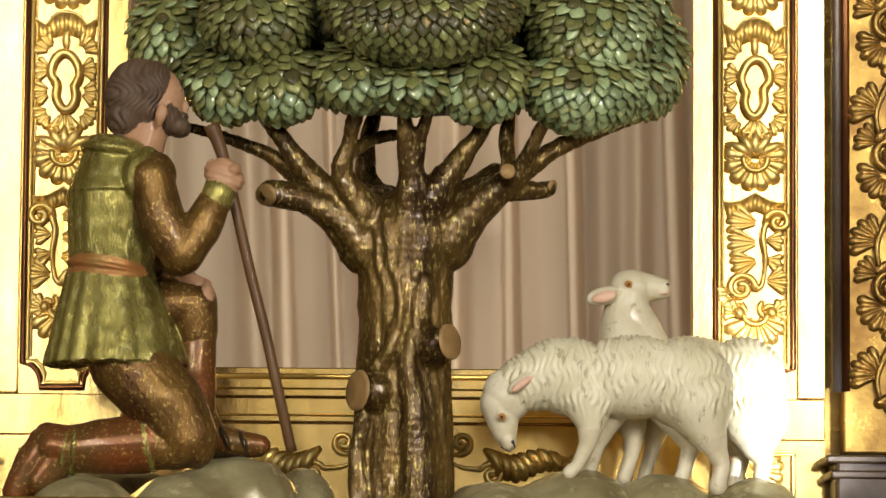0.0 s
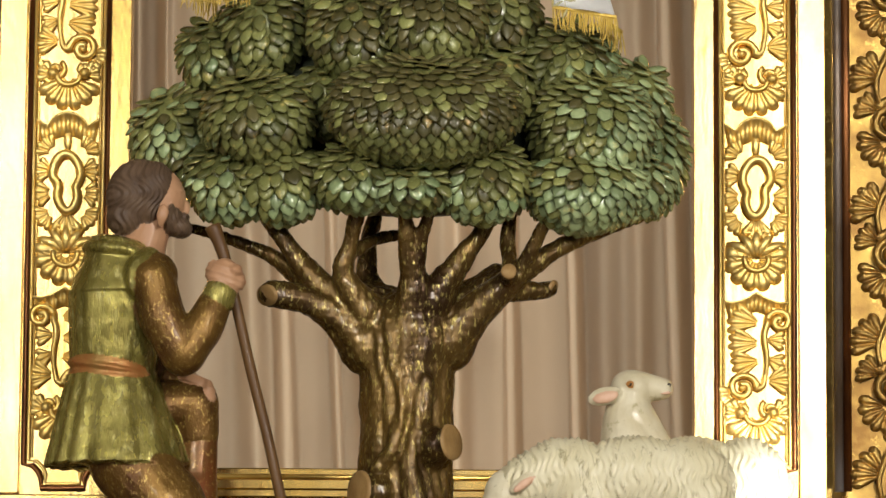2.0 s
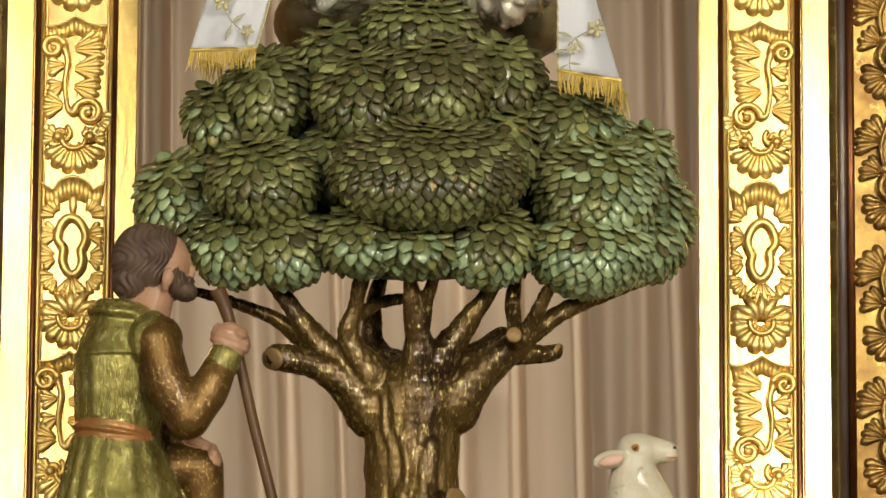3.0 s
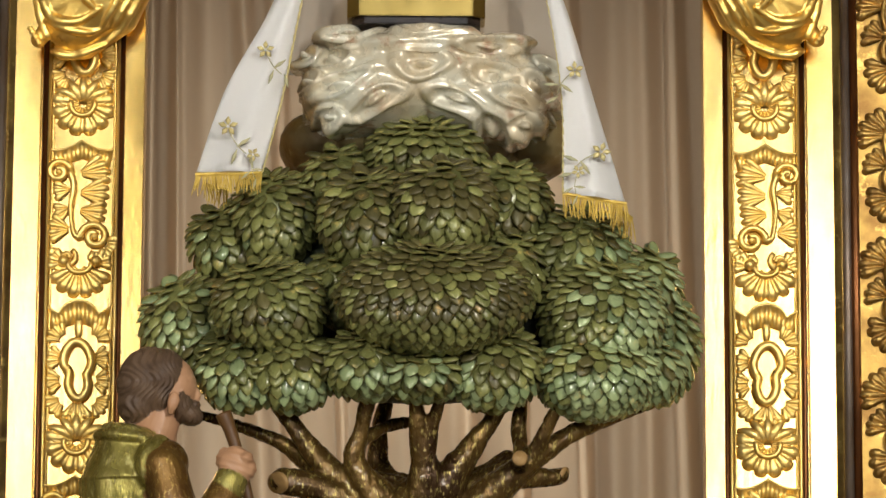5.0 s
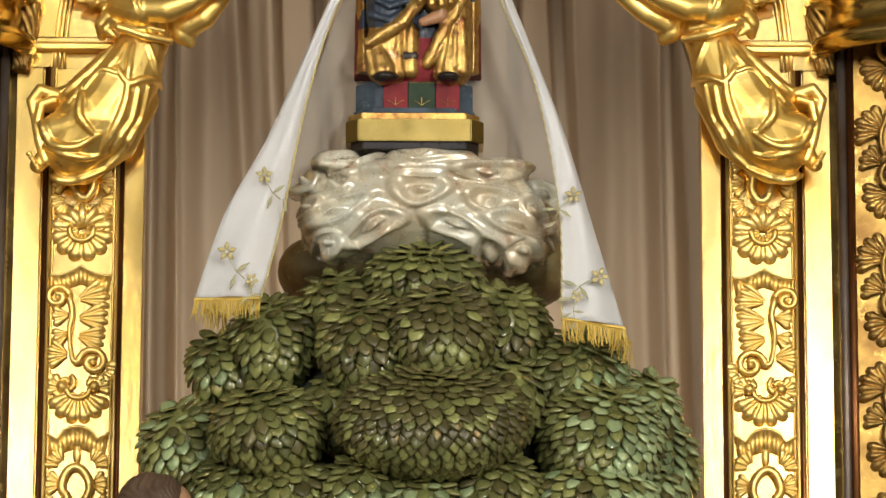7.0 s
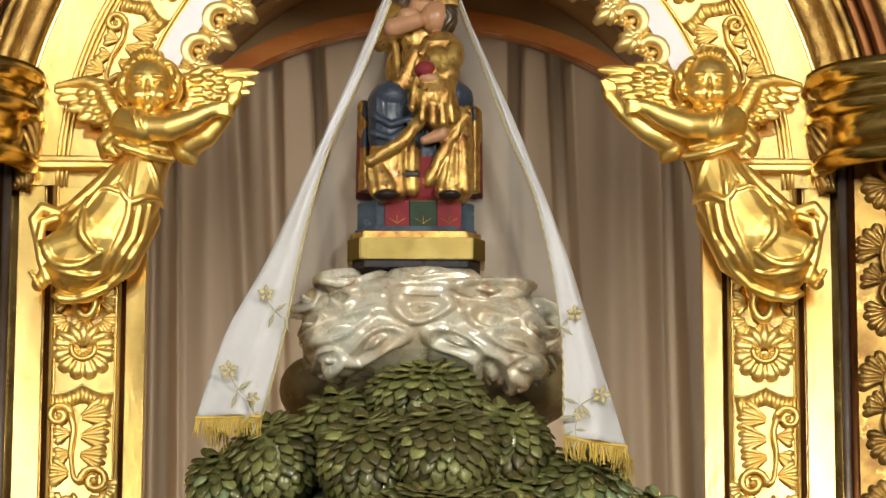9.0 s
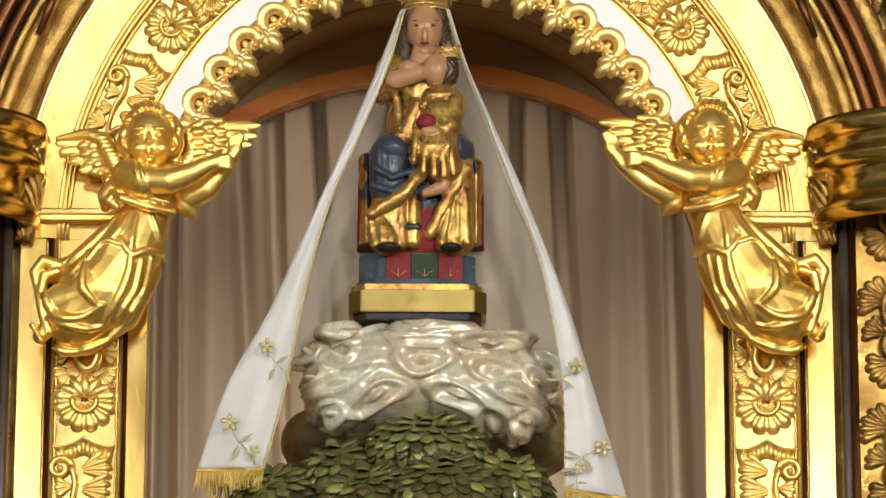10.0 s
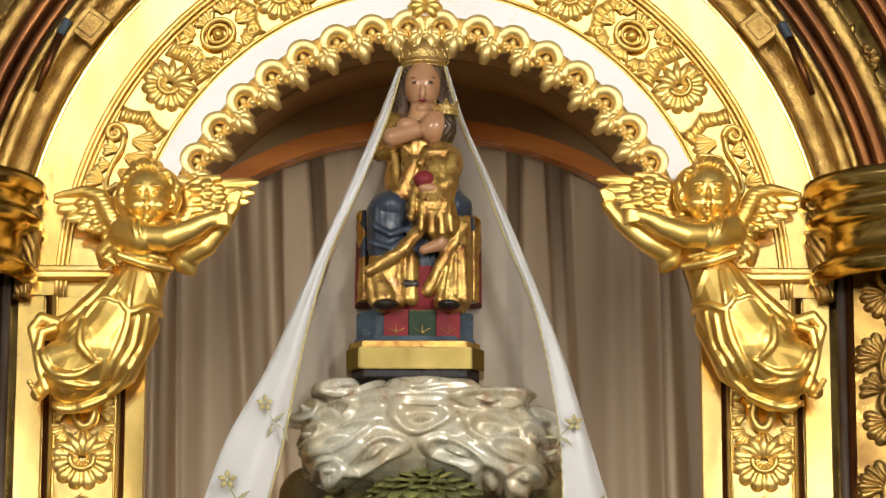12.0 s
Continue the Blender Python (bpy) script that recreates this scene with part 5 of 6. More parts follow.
def sprig(where, turn, size=1.0):
    """An embroidered star flower on a curved stem with two leaves, laid on the silk."""
    m = Matrix.Translation(where) @ Matrix.Rotation(radians(turn), 4, "Y") @ Matrix.Scale(size, 4)
    bm = bmesh.new()
    for k in range(5):
        a = 2 * math.pi * k / 5
        tube(bm, [(0.003 * math.sin(a), 0, 0.003 * math.cos(a)), (0.011 * math.sin(a), -0.001, 0.011 * math.cos(a)), (0.019 * math.sin(a), 0, 0.019 * math.cos(a))], [0.002, 0.0055, 0.0008], 6, 0.3)
    bm.transform(m)
    join(part("flower", bm, THREAD_PALE, None, "gold embroidered flower", True), mantle)
    bm = bmesh.new()
    tube(bm, spline([(0.004, 0, -0.012), (0.016, 0, -0.034), (0.034, 0, -0.052)], 5), 0.0011, 5)
    for c, a in (((0.03, 0, -0.03), 55), ((0.012, 0, -0.058), 20), ((0.044, 0, -0.066), -15)):
        q = Vector((math.sin(radians(a)), 0, math.cos(radians(a))))
        tube(bm, [Vector(c) - q * 0.016, Vector(c), Vector(c) + q * 0.016], [0.0006, 0.0042, 0.0006], 6, 0.3)
    bm.transform(m)
    join(part("stem", bm, THREAD_GREY, None, "grey-green embroidered stem and leaves", True), mantle)


for w, a, s in (((-0.373, -0.737, 3.724), 0, 0.9), ((-0.458, -0.747, 3.538), 0, 1.0), ((-0.398, -0.767, 3.467), 30, 0.7), ((0.354, -0.737, 3.68), 70, 0.9), ((0.415, -0.747, 3.482), 90, 1.0), ((0.361, -0.767, 3.431), 40, 0.7)):
    sprig(w, a, s * 1.25)
# ---- gilded ornaments ----
def petal(bm, u, v, deg, length, wide, thick=0.5, bend=0.0, lift=0.0):
    """A carved leaf lobe from (u, v) towards deg (0 is up, clockwise), in ornament units."""
    pts, radii = [], []
    for k in range(6):
        f = k / 5
        a = radians(deg + bend * f)
        pts.append((u + length * f * math.sin(a), -lift * math.sin(math.pi * f) - 1.5, v + length * f * math.cos(a)))
        radii.append(wide * 0.62 * max(0.30, math.sin(math.pi * (0.14 + 0.76 * f)) ** 0.7))
    tube(bm, pts, radii, 8, thick)


def lobes(bm, u, v, a0, a1, r, n, h=9.0, r0=0.12):
    """A fluted fan with a scalloped edge round (u, v), from angle a0 to a1 (0 is up, clockwise)."""
    cols, rings = n * 6, 7
    grid = []
    for i in range(cols + 1):
        t = i / cols
        a = radians(a0 + (a1 - a0) * t)
        c = abs(math.sin(math.pi * n * t))
        edge = r * (0.86 + 0.14 * c ** 0.6)
        col = []
        for j in range(rings):
            f = j / (rings - 1)
            q = edge * (r0 + (1 - r0) * f)
            hh = h * math.sin(math.pi * (0.18 + 0.70 * f)) ** 0.8 * (0.55 + 0.45 * c ** 0.5) + (2.5 if j == rings - 2 else 0)
            col.append(bm.verts.new((u + q * math.sin(a), -hh if j < rings - 1 else 1.0, v + q * math.cos(a))))
        grid.append(col)
    for a, b in zip(grid, grid[1:]):
        for k in range(rings - 1):
            bm.faces.new((a[k], b[k], b[k + 1], a[k + 1]))


def volute(bm, u, v, r, deg, turns, hand=1, thick=4.0, tail=()):
    """A spiral bar that winds in to (u, v); tail: further points that it runs out along."""
    n = int(16 * turns)
    pts = []
    for k in range(n + 1):
        f = k / n
        a = radians(deg) + hand * 2 * math.pi * turns * f
        q = r * (1 - 0.78 * f)
        pts.append((u + q * math.cos(a), -3.0 - 3 * f, v + q * math.sin(a)))
    run = list(tail) + pts
    tube(bm, run, [thick * (0.55 + 0.45 * min(1, k / max(len(tail), 1))) if k < len(tail) else thick for k in range(len(run))], 8, 1.0)
    bmesh.ops.create_icosphere(bm, subdivisions=2, radius=r * 0.27, matrix=Matrix.Translation((u, -5, v)))


def crest(bm, arched=False):
    """A flared crest with flutes; its top edge is peaked or arched."""
    n, rows = 28, []
    for i in range(n + 1):
        t = -1 + 2 * i / n
        s = abs(t)
        top = (24 * math.sqrt(max(0, 1 - (s / 0.6) ** 2)) if s < 0.6 else 14 * ((s - 0.6) / 0.4)) if arched else 22 * (1 - s) ** 1.6 + 8 * s ** 3
        low = (-14 - 16 * s) if arched else -20 + 10 * (1 - s) - 6 * s
        h = 5 + 3.2 * math.cos(t * math.pi * 7)
        col = []
        for f, hh in ((0.0, 0.0), (0.06, h * 0.8), (0.5, h), (0.82, h * 0.9), (0.88, 9.5), (0.97, 9.0), (1.0, 0.0)):
            col.append(bm.verts.new((t * 50 * (0.86 + 0.14 * f), -hh, low + (top - low) * f)))
        rows.append(col)
    for a, b in zip(rows, rows[1:]):
        for k in range(6):
            bm.faces.new((a[k], b[k], b[k + 1], a[k + 1]))


def shell(bm):
    lobes(bm, 0, 6, 62, 298, 54, 8, 10)
    for k in range(5):
        petal(bm, (k - 2) * 3, 8, (k - 2) * 17, 46, 13, 0.6, (k - 2) * 14, 6)
    volute(bm, -28, 18, 14, -30, 1.3, -1, 4.6)
    volute(bm, 28, 18, 14, 210, 1.3, 1, 4.6)
    tube(bm, [(19 * math.sin(radians(a)), -10, 4 + 18 * math.cos(radians(a))) for a in range(70, 291, 20)], 4.6, 8)


def fan(bm):
    lobes(bm, 0, 14, 105, 255, 56, 6, 10)
    for s in (-1, 1):
        lobes(bm, s * 24, 16, 15 if s > 0 else -115, 115 if s > 0 else -15, 30, 3, 8)
        bmesh.ops.create_icosphere(bm, subdivisions=2, radius=10, matrix=Matrix.Translation((s * 25, -7, 19)))
    tube(bm, [(18 * math.sin(radians(a)), -9, 14 + 14 * math.cos(radians(a))) for a in range(80, 281, 20)], 4.4, 8)


def cartouche(bm):
    ring = []
    for k in range(41):
        a = 2 * math.pi * k / 40
        w = 24 if math.sin(a) > 0 else 19
        waist = 1 - 0.30 * math.exp(-((math.sin(a) + 0.12) / 0.28) ** 2)
        ring.append((w * math.cos(a) * waist + 2 * math.sin(a), -6, 46 * math.sin(a)))
    tube(bm, ring, 7.5, 10, 1.0, False)
    volute(bm, 15, -2, 8, 90, 1.0, -1, 3.0)
    for s in (-1, 1):
        for v, d, r in ((48, 50, 34), (18, 82, 32), (-16, 96, 33), (-46, 122, 34)):
            lobes(bm, s * 20, v, s * (d - 48), s * (d + 48), r, 4, 8, 0.3)
    petal(bm, 0, 52, 0, 34, 11, 0.8)
    lobes(bm, 0, -44, 135, 225, 42, 4, 8, 0.25)
    volute(bm, -12, -80, 10, 0, 1.2, 1, 3.6)
    volute(bm, 14, -77, 10, 180, 1.2, -1, 3.6)


def scroll(bm):
    stem = spline([(14, -6, -36), (16, -8, -5), (12, -8, 28), (18, -7, 52)], 5)
    volute(bm, 36, 52, 20, 180, 1.35, -1, 6, [tuple(p) for p in stem])
    volute(bm, -22, -54, 23, 20, 1.3, 1, 6, [tuple(p) for p in spline([(14, -6, -30), (10, -7, -50), (0, -7, -56)], 4)])
    for v, d, r in ((48, -75, 56), (18, -88, 54), (-10, -100, 50)):
        lobes(bm, 8, v, d - 34, d + 34, r, 4, 8, 0.15)
    for v, d, r in ((24, 95, 34), (-6, 110, 32)):
        lobes(bm, 14, v, d - 38, d + 38, r, 3, 7, 0.15)
    lobes(bm, 14, -42, 40, 130, 42, 4, 8, 0.15)
    lobes(bm, -26, -60, 150, 290, 36, 5, 8, 0.5)
    volute(bm, 20, -88, 15, 120, 1.2, 1, 4.4)
    lobes(bm, 20, -84, 60, 190, 32, 4, 6, 0.4)


def medallion(bm):
    for r, t in ((26, 5), (16, 3.5)):
        tube(bm, [(r * math.cos(a), -8, 1.2 * r * math.sin(a)) for a in (2 * math.pi * k / 28 for k in range(29))], t, 8, 1.0, False)
    bmesh.ops.create_icosphere(bm, subdivisions=2, radius=12, matrix=Matrix.Translation((0, -3, 0)))
    for s in (-1, 1):
        for v, d in ((34, 62), (0, 90), (-34, 118)):
            lobes(bm, s * 18, v, s * (d - 50), s * (d + 50), 36, 4, 8, 0.25)
        volute(bm, s * 34, 54, 12, 90 - 60 * s, 1.2, s, 4)
        volute(bm, s * 34, -54, 12, 270 + 60 * s, 1.2, -s, 4)
    lobes(bm, 0, 36, -40, 40, 34, 3, 7, 0.2)
    lobes(bm, 0, -36, 140, 220, 34, 3, 7, 0.2)


def scallop(bm):
    """One horseshoe of the arch's openwork edge: its ends wind into two small volutes, and a leaf hangs where it meets the next."""
    hood = [(22 * math.cos(radians(a)), -5 - 2 * math.sin(radians(a)), 3 + 22 * math.sin(radians(a))) for a in range(-35, 216, 10)]
    tube(bm, hood, [8] + [11] * 4 + [12.5] * 16 + [11] * 4 + [8], 10, 0.8)
    tube(bm, [(33 * math.cos(radians(a)), 0, 2 + 31 * math.sin(radians(a))) for a in range(0, 181, 12)], 4.5, 6, 1.0)
    for s in (-1, 1):
        volute(bm, s * 9.5, -8, 11, -70 if s > 0 else 250, 1.1, s, 4.6)
        bmesh.ops.create_icosphere(bm, subdivisions=2, radius=6, matrix=Matrix.Translation((s * 9, -8, -8)))
    petal(bm, 0, 12, 180, 16, 10, 0.8, 0, 3)
    for a, l, w in ((180, 42, 19), (148, 30, 15), (212, 30, 15), (120, 20, 13), (240, 20, 13)):
        petal(bm, 34, -2, a, l, w, 0.9, 0, 6)
    petal(bm, 34, 8, 180, 30, 9, 1.2, 0, 10)


SHAPES = {}
for nm, fn in (("crest", crest), ("arched_crest", lambda b: crest(b, True)), ("shell", shell), ("fan", fan), ("cartouche", cartouche), ("scroll", scroll), ("medallion", medallion), ("scallop", scallop)):
    for hand in (1, -1):
        bm = bmesh.new()
        fn(bm)
        bm.transform(Matrix.Diagonal((0.0014 * hand, 0.0014 * 1.25, 0.0014, 1)))
        bmesh.ops.recalc_face_normals(bm, faces=bm.faces)
        me = bpy.data.meshes.new(nm)
        bm.to_mesh(me)
        bm.free()
        me.materials.append(GOLD_PALE if nm == "scallop" else GOLD_ORNAMENT)
        me.polygons.foreach_set("use_smooth", [True] * len(me.polygons))
        SHAPES[nm, hand] = me


def ornament(nm, hand, parent, m, label=""):
    ob = new(nm, SHAPES[nm, hand])
    ob.parent = parent
    ob.matrix_basis = m
    return tagged(ob, label)


ROW = [("cartouche", 3.069), ("shell", 2.88), ("crest", 2.773), ("scroll", 2.65), ("fan", 2.474), ("arched_crest", 3.212), ("fan", 3.315), ("scroll", 3.493), ("crest", 3.624), ("shell", 3.74), ("cartouche", 3.902), ("arched_crest", 4.057)]
for p, s in ((pilaster_west, -1), (pilaster_east, 1)):
    for nm, z in ROW:
        ornament(nm, s, p, pose(s * 0.8625, 0.012, z) @ Matrix.Diagonal((1.14, 1.15, 1.12, 1)))
    ornament("shell", s, p, pose(s * 0.8625, 0.012, 2.102))
ALONG = [("fan", 13), ("scroll", 22.5), ("crest", 31), ("shell", 38), ("arched_crest", 44.3), ("medallion", 50.5), ("crest", 57), ("shell", 63), ("scroll", 73), ("fan", 83)]
for nm, a in ALONG:
    for s in (-1, 1):
        r = 0.8456
        ornament(nm, s, arch, Matrix.Translation((s * r * math.cos(radians(a)), 0.012, AXIS + RISE * r * math.sin(radians(a)))) @ Matrix.Rotation(radians(-s * a), 4, "Y") @ Matrix.Diagonal((1.0, 1.1, 1.0, 1)))
for k in range(10):
    for hand in (1, -1):
        a = radians(90 - hand * (3.7 + 8.05 * k))
        r = 0.6692
        ornament("scallop", -hand, arch, Matrix.Translation((r * math.cos(a), 0.024, AXIS + RISE * r * math.sin(a))) @ Matrix.Rotation(math.pi / 2 - a, 4, "Y") @ Matrix.Scale(1.17, 4), "pale gilded openwork scroll" if k == 0 else "")
bm = bmesh.new()
for s in (-1, 1):
    for k in range(3):
        petal(bm, 0, 0, s * (60 + 40 * k), 32, 16, 0.7, 0, 4)
bm.transform(Matrix.Translation((0, -0.008, AXIS + 0.7840)) @ Matrix.Scale(0.0014, 4))
part("bow", bm, GOLD_ORNAMENT, arch, "", True)

# carved scrollwork on the board under the sill
for s in (-1, 1):
    swag = thing("predella_scroll", "gilded carved scroll with ribbed leaves below the niche sill", "ornament", "carved scrolls below the sill", "structure")
    bm = bmesh.new()
    cx = (815 - 711) * 1.0
    volute(bm, cx, -5, 20, -100, 1.3, 1, 5.5, [(cx - 14, -3, -24)])
    volute(bm, cx + 55, -60, 22, 150, 1.3, -1, 5.5, [tuple(p) for p in spline([(cx - 14, -3, -40), (cx + 5, -3, -48), (cx + 34, -3, -50)], 5)])
    for k in range(9):
        petal(bm, cx + 66 + 15 * k, -62 - 10 * math.sin(k * 0.8), 12 + 8 * math.sin(k), 54 - 2 * k, 19, 0.8, -40, 6)
    volute(bm, cx + 205, -40, 16, 60, 1.2, 1, 4.5)
    for k in range(4):
        petal(bm, cx + 205, -52, 60 + 30 * k, 34, 13, 0.6, 0, 4)
    bm.transform(Matrix.Translation((-0.012, 0.006, 2.179)) @ Matrix.Diagonal((s * 0.0014, 0.0014 * 1.4, 0.0014, 1)))
    bmesh.ops.recalc_face_normals(bm, faces=bm.faces)
    part("scroll", bm, GOLD_ORNAMENT, swag, "", True)

# winged figures at the arch's springing
def winged(side):
    """A putto on a carver's grid of 0.75 mm steps: u outwards, v downwards, depth in metres."""
    step = 0.00075
    P, body = [], []

    def at(u, v, y):
        x, z = 0.719 + step * (u - 415), 4.412 - 1.03 * step * (v - 165)
        return (x, y, z) if side > 0 else (0.018 - x, y, z - 0.012)

    def e(u, v, y, r, lean=0.0, mat=0):
        P.append(egg(at(u, v, y), (r[0] * step, r[1], r[2] * step), (0, side * lean, 0), mat))

    def ch(pts, mat=0, solid=False):
        P.extend(chain([(at(u, v, y), r * step) for u, v, y, r in pts], mat))
        if solid:
            body.extend(zip(pts, pts[1:]))

    def front(u, v):
        """Depth of the draped body's face at a grid place."""
        best = -0.06
        for (u0, v0, y0, r0), (u1, v1, y1, r1) in body:
            du, dv = u1 - u0, v1 - v0
            t = max(0.0, min(1.0, ((u - u0) * du + (v - v0) * dv) / (du * du + dv * dv)))
            r = r0 + (r1 - r0) * t
            d2 = (u - u0 - du * t) ** 2 + (v - v0 - dv * t) ** 2
            if d2 < r * r:
                best = min(best, y0 + (y1 - y0) * t - step * math.sqrt(r * r - d2))
        return best

    def fold(pts, r):
        line = [Vector((u, v, 0)) for u, v in pts]
        run = spline(line, 4)
        n = len(run) - 1
        ch([(p.x, p.y, front(p.x, p.y) - 0.001, r * (0.55 + 0.45 * math.sin(math.pi * i / n))) for i, p in enumerate(run)])

    # head: round cheeks, brow, small features
    def h(u, v, y, r, lean=0.0):
        e(415 + 1.1 * (u - 415), 170 + 1.1 * (v - 160), y, (1.1 * r[0], r[1], 1.1 * r[2]), lean)

    h(415, 156, -0.150, (72, 0.060, 84))
    h(410, 200, -0.163, (60, 0.050, 48))
    h(378, 206, -0.190, (27, 0.024, 23))
    h(442, 206, -0.190, (27, 0.024, 23))
    h(410, 244, -0.195, (18, 0.020, 13))
    h(412, 178, -0.213, (7, 0.010, 17))
    h(412, 194, -0.220, (11, 0.012, 9))
    for u in (382, 443):
        h(u, 170, -0.208, (13, 0.010, 6))
        h(u, 150, -0.204, (22, 0.012, 6), -6 if u < 412 else 6)
    h(411, 215, -0.214, (14, 0.009, 4))
    h(411, 224, -0.212, (10, 0.010, 5))
    # curls combed back from the brow
    curl = random.Random(4)
    for ring, (ru, rv, y, size, n) in enumerate(((78, 92, -0.140, 24, 10), (84, 98, -0.112, 32, 9), (64, 80, -0.085, 38, 7))):
        for k in range(n):
            a = radians(-112 + 224 * (k + 0.5 * (ring % 2) + curl.uniform(-0.2, 0.2)) / (n - 0.5))
            size2 = size * curl.uniform(0.75, 1.2)
            h(415 + ru * math.sin(a), 158 - rv * math.cos(a), y + curl.uniform(-0.008, 0.004), (size2 * 1.25, 0.018, size2 * 0.62), math.degrees(a) + curl.uniform(-40, 40))
    for k in range(4):
        u = 378 + 24 * k
        ch([(u, 72 + 0.008 * (u - 415) ** 2, -0.170, 8), (u + 14, 56 + 0.008 * (u - 415) ** 2, -0.152, 14), (u + 4, 46 + 0.008 * (u - 415) ** 2, -0.125, 16)])
    # neck and trunk
    ch([(412, 235, -0.130, 38), (412, 280, -0.125, 60)])
    ch([(330, 290, -0.110, 58), (480, 300, -0.115, 66)], 0, True)
    ch([(405, 330, -0.115, 92), (425, 420, -0.110, 84)], 0, True)
    # near arm in a short rolled sleeve, hand laid out flat
    ch([(480, 305, -0.165, 62), (425, 335, -0.205, 56)])
    ch([(430, 330, -0.205, 44), (335, 342, -0.230, 44), (262, 318, -0.240, 36), (212, 292, -0.245, 28)])
    e(182, 284, -0.248, (40, 0.018, 27), 12)
    for k in range(4):
        ch([(165, 272 + 10 * k, -0.258, 9), (142, 270 + 12 * k, -0.262, 8), (128, 276 + 12 * k, -0.255, 7)])
    e(428, 325, -0.205, (16, 0.046, 60), 14)
    e(448, 322, -0.198, (14, 0.050, 64), 14)
    # far arm, raised
    hand = ((205, 345), (120, 285), (82, 240)) if side > 0 else ((215, 352), (158, 290), (128, 235))
    ch([(330, 290, -0.140, 46), (270, 370, -0.160, 44), (*hand[0], -0.180, 38), (*hand[1], -0.195, 30), (*hand[2], -0.200, 24)])
    e(hand[2][0] - 4, hand[2][1] - 8, -0.203, (26, 0.015, 34), -20)
    for k in range(4):
        ch([(hand[2][0] - 20 + 11 * k, hand[2][1] - 28, -0.210, 9), (hand[2][0] - 32 + 12 * k, hand[2][1] - 58 + 5 * abs(k - 1), -0.214, 7)])
    # hanging sleeve, sash and its gathered ends
    ch([(300, 340, -0.145, 50), (285, 395, -0.150, 40), (262, 425, -0.150, 18)])
    ch([(262, 360, -0.160, 26), (248, 400, -0.160, 12)])
    ch([(330, 425, -0.165, 13), (410, 418, -0.195, 15), (500, 385, -0.185, 15), (548, 352, -0.150, 13)])
    ch([(350, 395, -0.175, 10), (430, 385, -0.200, 12), (520, 340, -0.165, 11)])
    ch([(515, 325, -0.140, 40), (555, 362, -0.135, 34), (562, 398, -0.125, 16)])
    ch([(500, 345, -0.170, 16), (545, 385, -0.160, 18), (520, 405, -0.160, 10)])
    # gown sweeping outwards to the feet
    ch([(430, 430, -0.110, 84), (480, 540, -0.110, 112), (570, 665, -0.105, 140), (650, 760, -0.100, 105)], 0, True)
    ch([(540, 480, -0.090, 50), (660, 590, -0.085, 50), (745, 605, -0.080, 36)], 0, True)
    ch([(430, 600, -0.085, 60), (500, 740, -0.080, 60), (620, 830, -0.080, 52), (690, 850, -0.075, 34)], 0, True)
    ch([(530, 560, -0.150, 62), (590, 680, -0.155, 74)], 0, True)
    ch([(620, 700, -0.150, 62), (700, 715, -0.130, 62)], 0, True)
    for pts, r in (([(400, 440), (380, 500), (366, 552)], 13), ([(366, 552), (420, 560), (466, 575), (505, 520)], 12), ([(450, 440), (462, 500), (466, 575)], 11), ([(480, 435), (505, 490), (540, 530)], 13),
                   ([(466, 575), (475, 640), (510, 730), (560, 800)], 16), ([(400, 580), (425, 670), (480, 770), (540, 830)], 15), ([(430, 590), (455, 690), (520, 790)], 11), ([(525, 440), (600, 530), (690, 605)], 15),
                   ([(560, 470), (640, 545), (715, 590)], 11), ([(610, 560), (660, 640), (735, 655)], 13), ([(620, 610), (622, 690), (575, 745)], 15), ([(560, 745), (640, 785), (715, 770), (755, 700), (770, 640)], 17),
                   ([(540, 790), (610, 815), (690, 800), (745, 770)], 14), ([(545, 835), (620, 868), (690, 872), (730, 850)], 16), ([(500, 545), (560, 530), (610, 590)], 9)):
        fold(pts, r)
    # loop of cloth and foot
    ch([(715, 590, -0.110, 22), (765, 575, -0.115, 22), (795, 610, -0.110, 20), (780, 670, -0.110, 18), (765, 740, -0.115, 20), (742, 810, -0.115, 20)])
    ch([(720, 610, -0.120, 16), (760, 625, -0.125, 16), (772, 680, -0.120, 14)])
    ch([(745, 790, -0.100, 30), (772, 825, -0.105, 26)])
    for k in range(5):
        e(798 - 8 * k, 792 + 13 * k, -0.125, (11, 0.010, 8), 25)
    # wing over the niche: leading edge, long feathers, rounded coverts
    ch([(300, 235, -0.075, 26), (272, 190, -0.075, 24), (292, 118, -0.075, 18), (245, 86, -0.072, 16), (180, 80, -0.070, 12)], 1)
    for k, (u0, v0, u1, v1) in enumerate(((215, 95, 48, 90), (210, 122, 62, 128), (208, 148, 80, 160), (212, 174, 125, 190))):
        e((u0 + u1) / 2, (v0 + v1) / 2, -0.056 - 0.004 * k, (abs(u1 - u0) / 2 + 8, 0.009, 20), math.degrees(math.atan((v1 - v0) / (u1 - u0))), 1)
    for row, spots_uv in enumerate((((188, 118), (182, 148), (190, 178)), ((225, 105), (222, 138), (225, 170), (222, 202)), ((258, 125), (258, 160), (252, 195), (240, 226)))):
        for u, v in spots_uv:
            e(u, v, -0.071 - 0.007 * row, (30, 0.011, 17), 8, 1)
    # wing on the wall side
    ch([(500, 290, -0.085, 34), (545, 215, -0.085, 34), (580, 150, -0.082, 28), (640, 128, -0.075, 20), (700, 132, -0.065, 12), (738, 140, -0.060, 8)], 1)
